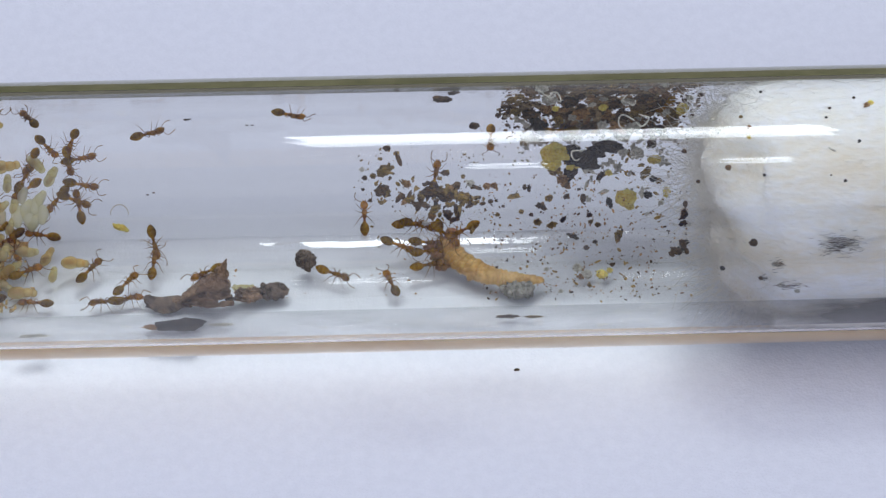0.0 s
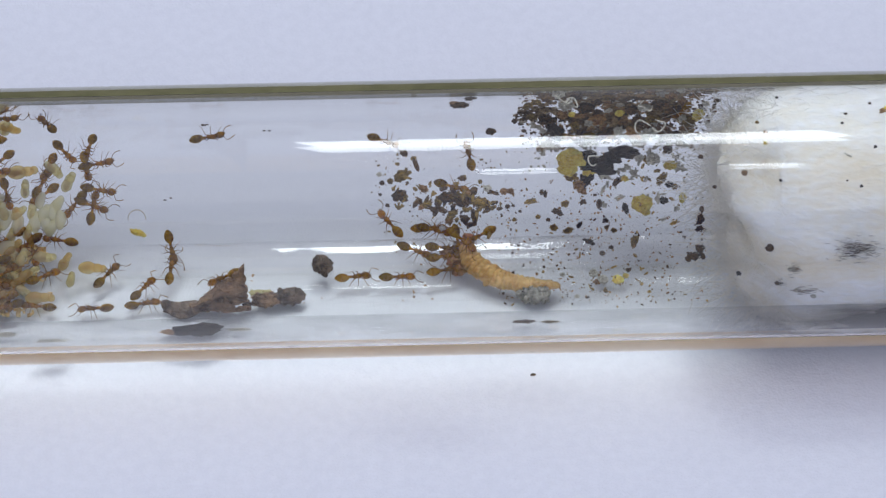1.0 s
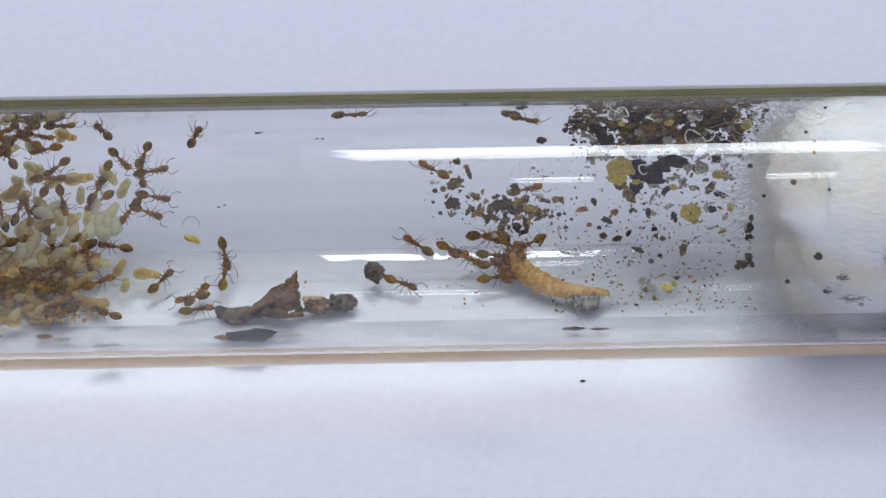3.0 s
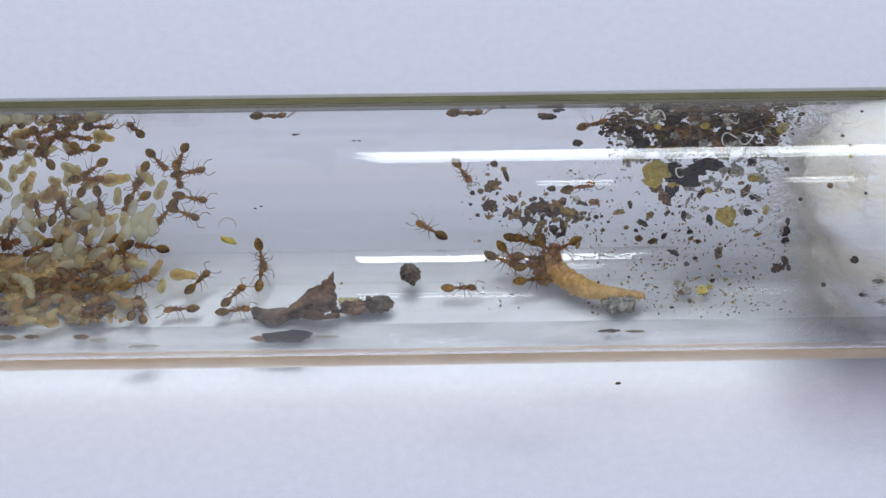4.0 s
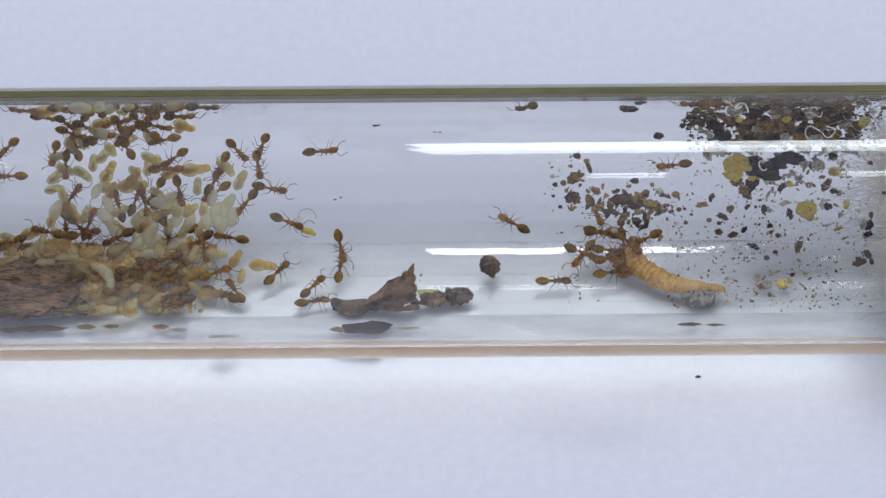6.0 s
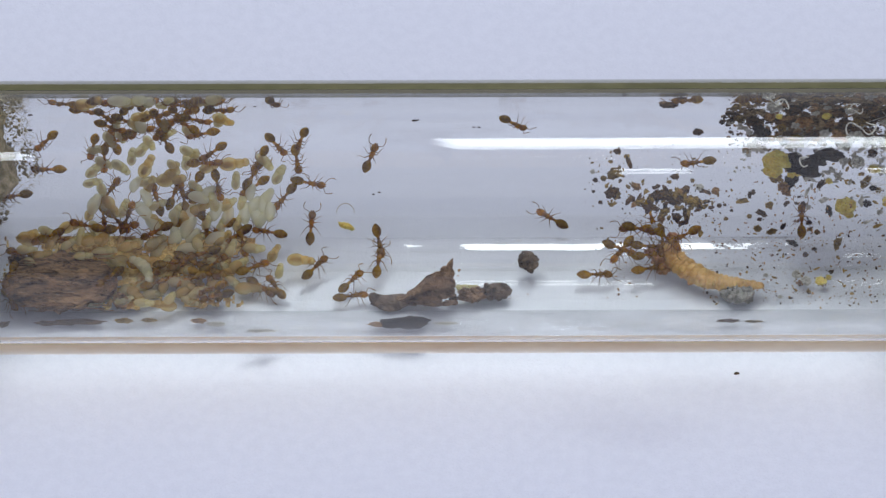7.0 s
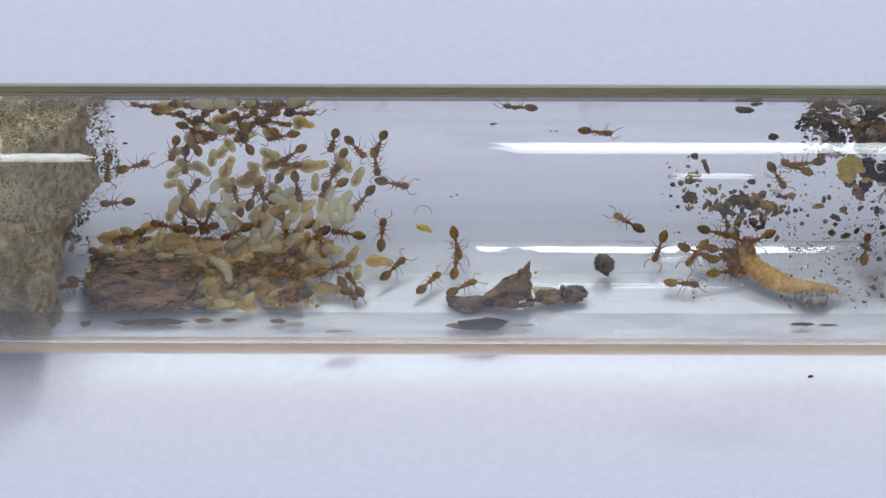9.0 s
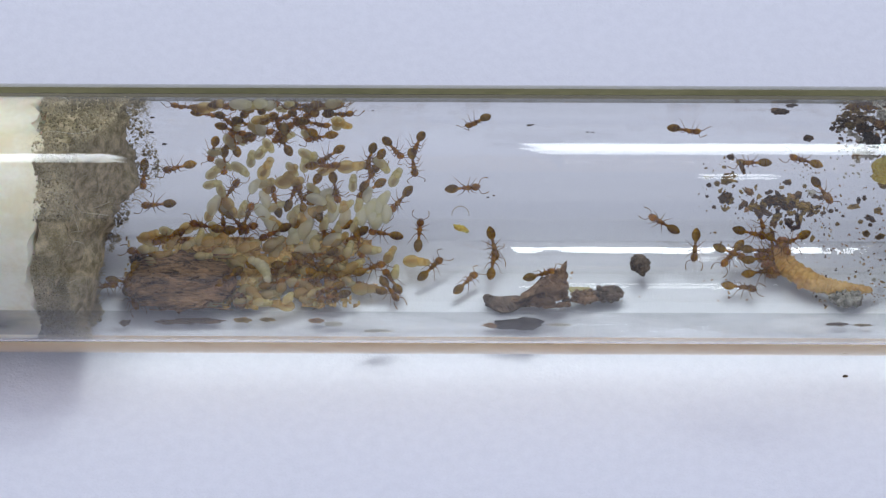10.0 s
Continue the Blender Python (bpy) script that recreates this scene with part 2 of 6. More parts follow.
def streaky_tint(name, colour, low, high):
    """A thin streaky see-through tint, denser under the plugs at both ends."""
    m, t, p, out = nodes(name)
    p.inputs["Base Color"].default_value = (*colour, 1)
    p.inputs["Roughness"].default_value = 0.6
    geo, sep = t.nodes.new("ShaderNodeTexCoord"), t.nodes.new("ShaderNodeSeparateXYZ")
    t.links.new(geo.outputs["Object"], sep.inputs[0])
    mid, far, rise = t.nodes.new("ShaderNodeMath"), t.nodes.new("ShaderNodeMath"), t.nodes.new("ShaderNodeMapRange")
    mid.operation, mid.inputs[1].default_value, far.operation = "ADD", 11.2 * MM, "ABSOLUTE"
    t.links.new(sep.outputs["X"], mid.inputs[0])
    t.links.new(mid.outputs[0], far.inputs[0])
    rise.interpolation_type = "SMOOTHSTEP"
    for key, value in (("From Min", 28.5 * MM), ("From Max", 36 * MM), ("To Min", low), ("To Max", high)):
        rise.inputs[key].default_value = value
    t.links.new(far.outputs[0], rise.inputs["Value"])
    grain, a, k = t.nodes.new("ShaderNodeMapping"), t.nodes.new("ShaderNodeTexNoise"), t.nodes.new("ShaderNodeMapRange")
    grain.inputs["Scale"].default_value = (0.25, 1, 1)
    a.inputs["Scale"].default_value, a.inputs["Detail"].default_value = 700, 4
    t.links.new(geo.outputs["Object"], grain.inputs["Vector"])
    t.links.new(grain.outputs["Vector"], a.inputs["Vector"])
    for key, value in (("From Min", 0.3), ("From Max", 0.7), ("To Min", 0.35), ("To Max", 1.3)):
        k.inputs[key].default_value = value
    t.links.new(a.outputs["Fac"], k.inputs["Value"])
    mul, tr, ms = t.nodes.new("ShaderNodeMath"), t.nodes.new("ShaderNodeBsdfTransparent"), t.nodes.new("ShaderNodeMixShader")
    mul.operation, mul.use_clamp = "MULTIPLY", True
    t.links.new(rise.outputs["Result"], mul.inputs[0])
    t.links.new(k.outputs["Result"], mul.inputs[1])
    t.links.new(mul.outputs[0], ms.inputs[0])
    t.links.new(tr.outputs[0], ms.inputs[1])
    t.links.new(p.outputs[0], ms.inputs[2])
    t.links.new(ms.outputs[0], out.inputs["Surface"])
    return m


# Shade beneath tube and plugs, put into a dark tint.
UNDERSHADE = streaky_tint("painted_undershade", (0.065, 0.055, 0.055), 0.26, 0.92)
OLIVE_EDGE = surface("olive_edge_reflection", (0.20, 0.19, 0.085), (0.30, 0.28, 0.14), 0.12, rough=0.8, bump=0, fine=8, jitter=0)
HAIR = surface("pale_hair", (0.40, 0.33, 0.22), (0.55, 0.46, 0.32), 1.0, rough=0.5, bump=0, jitter=0)


# ---- building helpers (meshes are drawn in millimetres) ----
def mesh_from(bm, name, material, smooth=True):
    bmesh.ops.scale(bm, vec=(MM, MM, MM), verts=bm.verts)
    me = bpy.data.meshes.new(name)
    bm.to_mesh(me)
    bm.free()
    me.materials.append(material)
    if smooth:
        me.polygons.foreach_set("use_smooth", [True] * len(me.polygons))
    return me


def part(name, bm, material, parent=None, label="", smooth=True, at=None):
    ob = new(name, mesh_from(bm, name, material, smooth))
    if parent is not None:
        ob.parent = parent
    if at is not None:
        ob.matrix_basis = at
    if label:
        tagged(ob, label)
    return ob


def ball(bm, centre, radii, turn=(0, 0, 0), rough=0.0, freq=1.0, seed=0.0, detail=2, taper=0.0, bend=0.0):
    """A rounded lump: an ellipsoid with uneven skin. taper narrows its -x end, bend curves its ends down in y."""
    made = bmesh.ops.create_icosphere(bm, subdivisions=detail, radius=1.0)["verts"]
    e = Euler([radians(k) for k in turn]).to_matrix()
    for v in made:
        d = v.co.copy()
        k = 1.0
        if rough:
            k += rough * noise.noise(d * freq + Vector((seed, seed * 1.7, -seed)))
            k += rough * 0.5 * noise.noise(d * freq * 2.7 + Vector((-seed, seed, seed * 2.1)))
        w = d * k
        if taper and w.x < 0:
            s = 1 - taper * w.x * w.x
            w.y *= s
            w.z *= s
        w = Vector((w.x * radii[0], w.y * radii[1] - bend * w.x * w.x, w.z * radii[2]))
        v.co = e @ w + Vector(centre)
    return made


def tube_along(bm, points, radii, sides=6, cap=True):
    """A round rod through points with a radius at each."""
    rings = []
    pts = [Vector(p) for p in points]
    for i, p in enumerate(pts):
        d = (pts[min(i + 1, len(pts) - 1)] - pts[max(i - 1, 0)]).normalized()
        ref = Vector((0, 0, 1)) if abs(d.z) < 0.9 else Vector((1, 0, 0))
        u = d.cross(ref).normalized()
        w = d.cross(u)
        rings.append([bm.verts.new(p + (u * math.cos(k * math.tau / sides) + w * math.sin(k * math.tau / sides)) * radii[i]) for k in range(sides)])
    for a, b in zip(rings, rings[1:]):
        for k in range(sides):
            bm.faces.new((a[k], a[(k + 1) % sides], b[(k + 1) % sides], b[k]))
    if cap:
        bm.faces.new(rings[0][::-1])
        bm.faces.new(rings[-1])


INNER = 7.25
OUTER = 8.0


def on_wall(x, a, h=0.0, rho=INNER, size=1.0, roll=0.0, tip=0.0):
    """Pose on the tube's inner wall: x along the tube in mm, a degrees up from its lowest line, h the heading, z towards the axis."""
    s, c = math.sin(radians(a)), math.cos(radians(a))
    up, e2 = Vector((0, -s, c)), Vector((0, c, s))
    f = Vector((1, 0, 0)) * math.cos(radians(h)) + e2 * math.sin(radians(h))
    left = up.cross(f)
    m = Matrix((f, left, up)).transposed().to_4x4()
    m.translation = Vector((x, rho * s, 8 - rho * c)) * MM
    return m @ pose(0, 0, 0, roll, tip, 0) @ Matrix.Scale(size, 4)


def wall_point(x, a, lift):
    s, c = math.sin(radians(a)), math.cos(radians(a))
    rho = INNER - lift
    return (x, rho * s, 8 - rho * c)


# ---- the large structure ----
def flat(name, wide, deep, thick, z, material, steps=1):
    bm = bmesh.new()
    bmesh.ops.create_cube(bm, size=1.0)
    bmesh.ops.scale(bm, vec=(wide, deep, thick), verts=bm.verts)
    bmesh.ops.translate(bm, vec=(0, 0, z - thick / 2), verts=bm.verts)
    return part(name, bm, material, smooth=False)


table = flat("table_top", 1400, 900, 24, -0.12, TABLE)
tagged(table, "dull olive-brown table board under the paper", "table", kind="structure")
sheet = flat("paper_sheet", 297, 210, 0.1, 0.0, PAPER)
sheet.location = (-0.005, -0.055, 0)
tagged(sheet, "plain white sheet of paper lying under the test tube", "paper", kind="structure")


def ring_tube():
    tube = tagged(new("test_tube"), "clear glass test tube lying on white paper", "test tube")
    bm = bmesh.new()
    n = 160
    outline = [(INNER, 62.0), (INNER + 0.37, 62.3), (OUTER, 62.0), (OUTER, 61.6), (OUTER, 61.2)] + [(OUTER, 60.0 - 10 * k) for k in range(16)] + [(OUTER, -99.0), (OUTER, -99.8), (OUTER, -100.0)]
    for k in range(1, 11):
        b = k * math.pi / 20
        outline.append((OUTER * math.cos(b), -100.0 - OUTER * math.sin(b)))
    for k in range(10, 0, -1):
        b = k * math.pi / 20
        outline.append((INNER * math.cos(b), -100.0 - INNER * math.sin(b)))
    outline += [(INNER, -100.0), (INNER, -99.8), (INNER, -99.0)] + [(INNER, -90.0 + 10 * k) for k in range(16)] + [(INNER, 61.2), (INNER, 61.6)]
    rings = []
    for rad, x in outline:
        rad = max(rad, 0.02)
        rings.append([bm.verts.new((x, rad * math.cos(j * math.tau / n), 8 + rad * math.sin(j * math.tau / n))) for j in range(n)])
    for a, b in zip(rings, rings[1:] + rings[:1]):
        for j in range(n):
            bm.faces.new((a[j], b[j], b[(j + 1) % n], a[(j + 1) % n]))
    bmesh.ops.recalc_face_normals(bm, faces=bm.faces)
    glass = part("glass_wall", bm, GLASS, tube, "clear colourless glass with a bright streak of lamp light")
    glass.visible_shadow = False
    return tube


test_tube = ring_tube()


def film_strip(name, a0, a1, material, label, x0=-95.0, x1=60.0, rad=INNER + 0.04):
    """A thin strip of colour inside the glass along the tube."""
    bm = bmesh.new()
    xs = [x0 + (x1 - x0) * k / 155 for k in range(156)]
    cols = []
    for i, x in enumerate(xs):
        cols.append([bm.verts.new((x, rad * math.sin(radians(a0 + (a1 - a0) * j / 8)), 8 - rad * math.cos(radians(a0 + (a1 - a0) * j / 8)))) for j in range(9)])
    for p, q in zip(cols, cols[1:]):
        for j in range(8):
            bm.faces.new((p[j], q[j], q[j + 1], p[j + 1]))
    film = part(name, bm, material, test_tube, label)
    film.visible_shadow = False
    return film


# Olive and tan strips paint the colours mirrored in the glass edges.
film_strip("algae_film", 128.0, 152.0, OLIVE_EDGE, "olive strip painted for the reflection in the upper glass edge")
film_strip("residue_film", -66.5, -41.0, TAN_EDGE, "tan strip painted for the reflection in the lower glass edge")
def water_skin():
    """A water surface too thin to bend the view: clear, with a sharp gloss."""
    m, t, p, out = nodes("clear_water")
    t.nodes.remove(p)
    gloss, clear, fres, ms = t.nodes.new("ShaderNodeBsdfGlossy"), t.nodes.new("ShaderNodeBsdfTransparent"), t.nodes.new("ShaderNodeFresnel"), t.nodes.new("ShaderNodeMixShader")
    gloss.inputs["Roughness"].default_value = 0.03
    fres.inputs["IOR"].default_value = 1.7
    t.links.new(fres.outputs[0], ms.inputs[0])
    t.links.new(clear.outputs[0], ms.inputs[1])
    t.links.new(gloss.outputs[0], ms.inputs[2])
    t.links.new(ms.outputs[0], out.inputs["Surface"])
    return m


WATER = water_skin()


def lamp_streak_bead(x0, x1, a, tilt):
    """An assumed shallow bead of water along the tube's floor, added to mirror the lamp; tilt is the lean of its face
    towards the near side.
    """
    bm = bmesh.new()
    rings = []
    for i in range(161):
        q = i / 160
        x = x0 + (x1 - x0) * q
        k = min(1.0, 5 * q, 8 * (1 - q))
        edge = a + 0.5 * noise.noise(Vector((x * 0.35, 4.0, 2.0)))
        _, y, z = wall_point(x, edge, 0.012)
        top = [(x, y, z)]
        for w in range(30):
            lean = radians(tilt - 3 + w / 2 if w < 12 else min(58.0, tilt + 3 + 4 * (w - 12)))
            y, z = y - 0.08 * math.cos(lean), z - 0.08 * math.sin(lean)
            b = math.degrees(math.atan2(y, 8 - z))
            lift = max(0.012, min(0.6, INNER - math.hypot(y, z - 8)) * k)
            top.append(wall_point(x, b, lift))
        rings.append([bm.verts.new(p) for p in top])
    for p, q in zip(rings, rings[1:]):
        for j in range(len(p) - 1):
            bm.faces.new((p[j], q[j], q[j + 1], p[j + 1]))
    bmesh.ops.recalc_face_normals(bm, faces=bm.faces)
    bead = part("lamp_streak_bead", bm, WATER, test_tube, "thin bead of clear water added along the glass to mirror the lamp")
    bead.visible_shadow = False
    return bead


film_strip("floor_smear", -2.0, 44.0, streaky_tint("dried_smear", (0.60, 0.53, 0.47), 0.07, 0.09), "faint dried smears on the floor of the tube", -41.0, 17.0, 7.238)
film_strip("undershade_film", -91.0, -73.0, UNDERSHADE, "dark see-through band painting shade low on the glass, deeper under both plugs", -95.0, 60.0, 7.235)


lamp_streak_bead(-25.0, 14.0, 33.3, 11.1)


def backing_board():
    """An added, unseen blue board behind the camera that mirrors as a dim band in the glass."""
    thing = new("backing_board")
    for name, size, at in (("board", (220, 6, 130), pose(-0.012, -0.272, 0.219)), ("post", (14, 14, 220), pose(-0.09, -0.282, 0.10988)), ("post", (14, 14, 220), pose(0.066, -0.282, 0.10988))):
        bm = bmesh.new()
        bmesh.ops.create_cube(bm, size=1.0)
        bmesh.ops.scale(bm, vec=size, verts=bm.verts)
        bmesh.ops.bevel(bm, geom=bm.edges[:], offset=1.5, segments=2, affect="EDGES")
        part(name, bm, STAND, thing, smooth=False, at=at)
    return tagged(thing, "unseen blue board on two posts, added behind the lens to dim a band in the glass", "board")


backing_board()


# ---- cotton plugs ----
def wad(name, x0, x1, material, label, dome, seed, tufts, droop=0.0, thick=0.014):
    """A plug of fibre filling the tube from x0 (rounded face) to x1."""
    thing = tagged(new(name), label, "cotton plug")
    bm = bmesh.new()
    sign = 1 if x1 > x0 else -1
    rings, n = [], 96
    stations = [k / 40 for k in range(41)]
    for s in stations:
        if s < 0.6:
            q = s / 0.6
            x = x0 + sign * dome * (1 - math.cos(q * math.pi / 2))
            rad = 7.19 * math.sin(q * math.pi / 2) ** 0.8
        else:
            x = x0 + sign * (dome + (abs(x1 - x0) - dome) * (s - 0.6) / 0.4)
            rad = 7.19
        ring = []
        for j in range(n):
            b = j * math.tau / n
            d = Vector((x * 0.35 + seed, math.cos(b) * rad * 0.35, math.sin(b) * rad * 0.35))
            wob = noise.noise(d) * 1.2 + noise.noise(d * 3.1) * 0.5 + noise.noise(d * 9) * 0.16
            rr = min(7.21, max(0.02, rad * (1 + 0.03 * noise.noise(d * 4))))
            fade = 1 - max(0, (s - 0.55) / 0.45)
            xx = x + sign * wob * fade + sign * droop * (1 - math.sin(b)) * 0.5 * fade
            ring.append(bm.verts.new((xx, rr * math.cos(b), 8 + rr * math.sin(b))))
        rings.append(ring)
    for a, b in zip(rings, rings[1:]):
        for j in range(n):
            bm.faces.new((a[j], a[(j + 1) % n], b[(j + 1) % n], b[j]))
    bmesh.ops.recalc_face_normals(bm, faces=bm.faces)
    part("wad", bm, material, thing)
    rng = random.Random(int(seed * 10))
    bm = bmesh.new()
    for _ in range(tufts):
        b = rng.uniform(0, math.tau)
        rad = 7.15 * math.sqrt(rng.uniform(0.05, 1))
        q = math.asin(min(1, (rad / 7.19) ** 1.25)) / (math.pi / 2)
        x = x0 + sign * dome * (1 - math.cos(q * math.pi / 2)) + sign * droop * (1 - math.sin(b)) * 0.5 + sign * 0.3
        p = Vector((x, rad * math.cos(b), 8 + rad * math.sin(b)))
        pts = [p.copy()]
        d = Vector((-sign * rng.uniform(0.1, 0.9), rng.uniform(-1, 1), rng.uniform(-1, 1))).normalized()
        reach = rng.choice((0.3, 0.5, 0.8, 1.2))
        for k in range(5):
            d = (d + Vector([rng.uniform(-0.5, 0.5) for _ in range(3)])).normalized()
            p = p + d * rng.uniform(0.3, 1.0) * reach
            off = Vector((0, p.y, p.z - 8))
            if off.length > 7.18:
                off *= 7.18 / off.length
                p = Vector((p.x, off.y, 8 + off.z))
            pts.append(p.copy())
        tube_along(bm, pts, [thick] * 6, sides=3, cap=False)
    for _ in range(tufts // 8):
        b, x = rng.uniform(0, math.tau), x0 + sign * (dome * 0.7 + 22 * rng.random() ** 1.3)
        turn, bow, reach = rng.uniform(-0.5, 0.5), rng.uniform(-0.25, 0.25), rng.uniform(0.12, 0.4)
        pts = []
        for k in range(9):
            pts.append(wall_point(x, math.degrees(b), rng.uniform(0.028, 0.045)))
            x, b, turn = x + reach * math.cos(turn), b + reach * math.sin(turn) / 7.2, turn + bow
        tube_along(bm, pts, [0.008] + [rng.uniform(0.010, 0.018)] * 7 + [0.008], sides=4, cap=False)
    tagged(part("loose_fibre", bm, material, thing), kind="stuff")
    return thing


wad("cotton_plug", 15.8, 55, COTTON, "white cotton wool plug with a rounded face and dark specks", 4.6, 3.1, 2600, droop=1.4, thick=0.015)
wad("damp_cotton_plug", -41.3, -70, WET_COTTON, "cream damp cotton plug behind the mould", 1.0, 8.3, 150)


# ---- ants ----
def ant_leg(side, reach, ahead, span, parent, hip):
    """One thin leg from its hip: thigh up and out, shin down, foot on the wall."""
    bm = bmesh.new()
    knee = Vector((ahead * 0.35, side * span * 0.42, reach * 0.55))
    ankle = Vector((ahead * 0.8, side * span * 0.8, -hip[2] * 0.72))
    toe = Vector((ahead * 1.1, side * span * 1.08, -hip[2] + 0.02))
    tube_along(bm, [(0, 0, 0), knee * 0.5 + Vector((0, 0, 0.02)), knee, knee.lerp(ankle, 0.5), ankle, toe], [0.034, 0.036, 0.022, 0.019, 0.013, 0.008], sides=5)
    return part("leg", bm, ANT_LEG, parent, at=Matrix.Translation(Vector(hip) * MM))


def build_ant(stance, label):
    """A worker ant 2.5 mm long, head towards +x, feet at z = 0."""
    thing = tagged(new("ant"), label, "ant", group="ants of the colony")
    rng = random.Random(stance * 7 + 3)
    bm = bmesh.new()
    ball(bm, (-0.72, 0, 0.44), (0.44, 0.275, 0.265), rough=0.03, seed=stance, detail=3, taper=0.42, turn=(0, 6, 0))
    gaster = part("gaster", bm, ANT_GASTER, thing, "glossy amber-brown hind body")
    bm = bmesh.new()
    ball(bm, (-0.76 + 0.05 * (stance % 3), 0.02, 0.46), (0.29, 0.20, 0.18), rough=0.5, seed=stance + 1.5, detail=2)
    part("crop", bm, CROP, gaster, "dark crop showing through the skin")
    bm = bmesh.new()
    ball(bm, (-0.18, 0, 0.47), (0.09, 0.095, 0.13), detail=2)
    ball(bm, (-0.31, 0, 0.46), (0.085, 0.105, 0.11), detail=2)
    tube_along(bm, [(-0.4, 0, 0.44), (-0.06, 0, 0.42)], [0.05, 0.05], sides=6)
    part("waist", bm, ANT, thing)
    bm = bmesh.new()
    ball(bm, (0.09, 0, 0.45), (0.22, 0.13, 0.13), detail=2, rough=0.04, seed=stance)
    ball(bm, (0.30, 0, 0.50), (0.21, 0.165, 0.17), detail=2, rough=0.04, seed=stance + 2)
    ball(bm, (0.47, 0, 0.46), (0.10, 0.09, 0.09), detail=2)
    part("thorax", bm, ANT, thing)
    bm = bmesh.new()
    ball(bm, (0.74, 0, 0.44), (0.265, 0.235, 0.185), rough=0.03, seed=stance + 5, detail=3, turn=(0, 14, 0))
    for s in (-1, 1):
        ball(bm, (0.99, s * 0.07, 0.36), (0.09, 0.045, 0.04), turn=(0, 10, s * -22), detail=1)
    head = part("head", bm, ANT, thing)
    for s in (-1, 1):
        bm = bmesh.new()
        ball(bm, (0.77, s * 0.205, 0.49), (0.045, 0.028, 0.04), detail=1)
        part("eye", bm, EYE, head)
        bm = bmesh.new()
        w = rng.uniform(0.75, 1.3)
        tube_along(bm, [(0.90, s * 0.10, 0.47), (1.02, s * 0.30 * w, 0.56), (1.10, s * 0.42 * w, 0.56), (1.28, s * 0.47 * w, 0.40), (1.46, s * 0.44 * w, 0.28), (1.55, s * 0.40 * w, 0.24)], [0.026, 0.022, 0.022, 0.024, 0.032, 0.02], sides=5)
        part("antenna", bm, ANT_LEG, head)
    for s in (-1, 1):
        for x, ahead, span in ((0.44, 0.40, 0.46), (0.27, 0.05, 0.56), (0.10, -0.46, 0.52)):
            ant_leg(s, rng.uniform(0.16, 0.30), ahead + rng.uniform(-0.16, 0.16), span * rng.uniform(0.70, 1.0), thing, (x, s * 0.11, 0.40))
    return thing


ANTS = {}
LABELS = {
    "nest": "amber-brown ant crowded among pale brood",
    "wall": "amber-brown ant standing on the inner glass",
    "walker": "amber-brown ant walking along the inner glass",
    "floor": "amber-brown ant standing on the tube floor",
    "feed": "brown ant feeding at the torn mealworm",
    "bark": "brown ant resting on the bark piece",
}


def ant(x, a, h, stance=0, where="nest", size=1.0, rho=7.24, roll=0.0, tip=0.0):
    m = on_wall(x, a, h, rho, size, roll, tip)
    if stance not in ANTS:
        ANTS[stance] = build_ant(stance, LABELS[where])
        ANTS[stance].matrix_basis = m
        ob = ANTS[stance]
    else:
        src = ANTS[stance]
        keep = src.scale.copy()
        src.scale = (1, 1, 1)
        ob = copy_thing(src, m)
        src.scale = keep
    return tagged(ob, LABELS[where])


CRAWLS = []


def crawl(ob, rows, size=1.0):
    """Remember an ant's way over the wall: rows of seconds, x, a, heading."""
    CRAWLS.append((ob, rows, size))


# ---- brood ----
BROOD = {}


def build_brood(kind):
    bm = bmesh.new()
    if kind == "larva":
        for k in range(7):
            q = k / 6
            ball(bm, ((q - 0.5) * 1.0, 0.16 * (1 - (2 * q - 1) ** 2), 0), (0.17, 0.24 - 0.09 * abs(2 * q - 0.9), 0.24 - 0.09 * abs(2 * q - 0.9)), detail=2)
        material, label = BROOD_WHITE, "plump white segmented ant larva"
    elif kind == "white":
        ball(bm, (0, 0, 0), (0.62, 0.34, 0.33), rough=0.06, seed=2, detail=3, bend=0.10)
        ball(bm, (0.42, -0.03, 0.02), (0.27, 0.25, 0.24), detail=2)
        material, label = BROOD_WHITE, "milky white ant pupa"
    elif kind == "cream":
        ball(bm, (-0.22, 0, 0), (0.42, 0.30, 0.28), rough=0.05, seed=5, detail=3, taper=0.2)
        ball(bm, (0.22, 0, -0.02), (0.28, 0.23, 0.21), detail=2)
        ball(bm, (0.50, 0, -0.05), (0.19, 0.21, 0.18), detail=2)
        for s in (-1, 1):
            tube_along(bm, [(0.44, s * 0.16, -0.1), (0.2, s * 0.22, -0.16), (-0.15, s * 0.2, -0.22)], [0.05, 0.06, 0.04], sides=5)
        material, label = BROOD_CREAM, "cream half-clear ant pupa"
    else:
        ball(bm, (-0.2, 0, 0), (0.46, 0.34, 0.31), rough=0.06, seed=9, detail=3, taper=0.15)
        ball(bm, (0.28, 0.0, 0.02), (0.32, 0.25, 0.23), detail=2)
        ball(bm, (0.58, 0.0, -0.04), (0.2, 0.22, 0.19), detail=2)
        material, label = BROOD_AMBER, "amber glassy ant pupa"
    ob = part("ant_brood", bm, material)
    if kind in ("cream", "amber"):
        bm = bmesh.new()
        ball(bm, (-0.22, 0, 0.03), (0.25, 0.15, 0.14), rough=0.4, seed=3, detail=2)
        part("gut", bm, GUT, ob, "brown gut showing through the skin")
    return tagged(ob, label, "ant brood", group="brood of the colony")


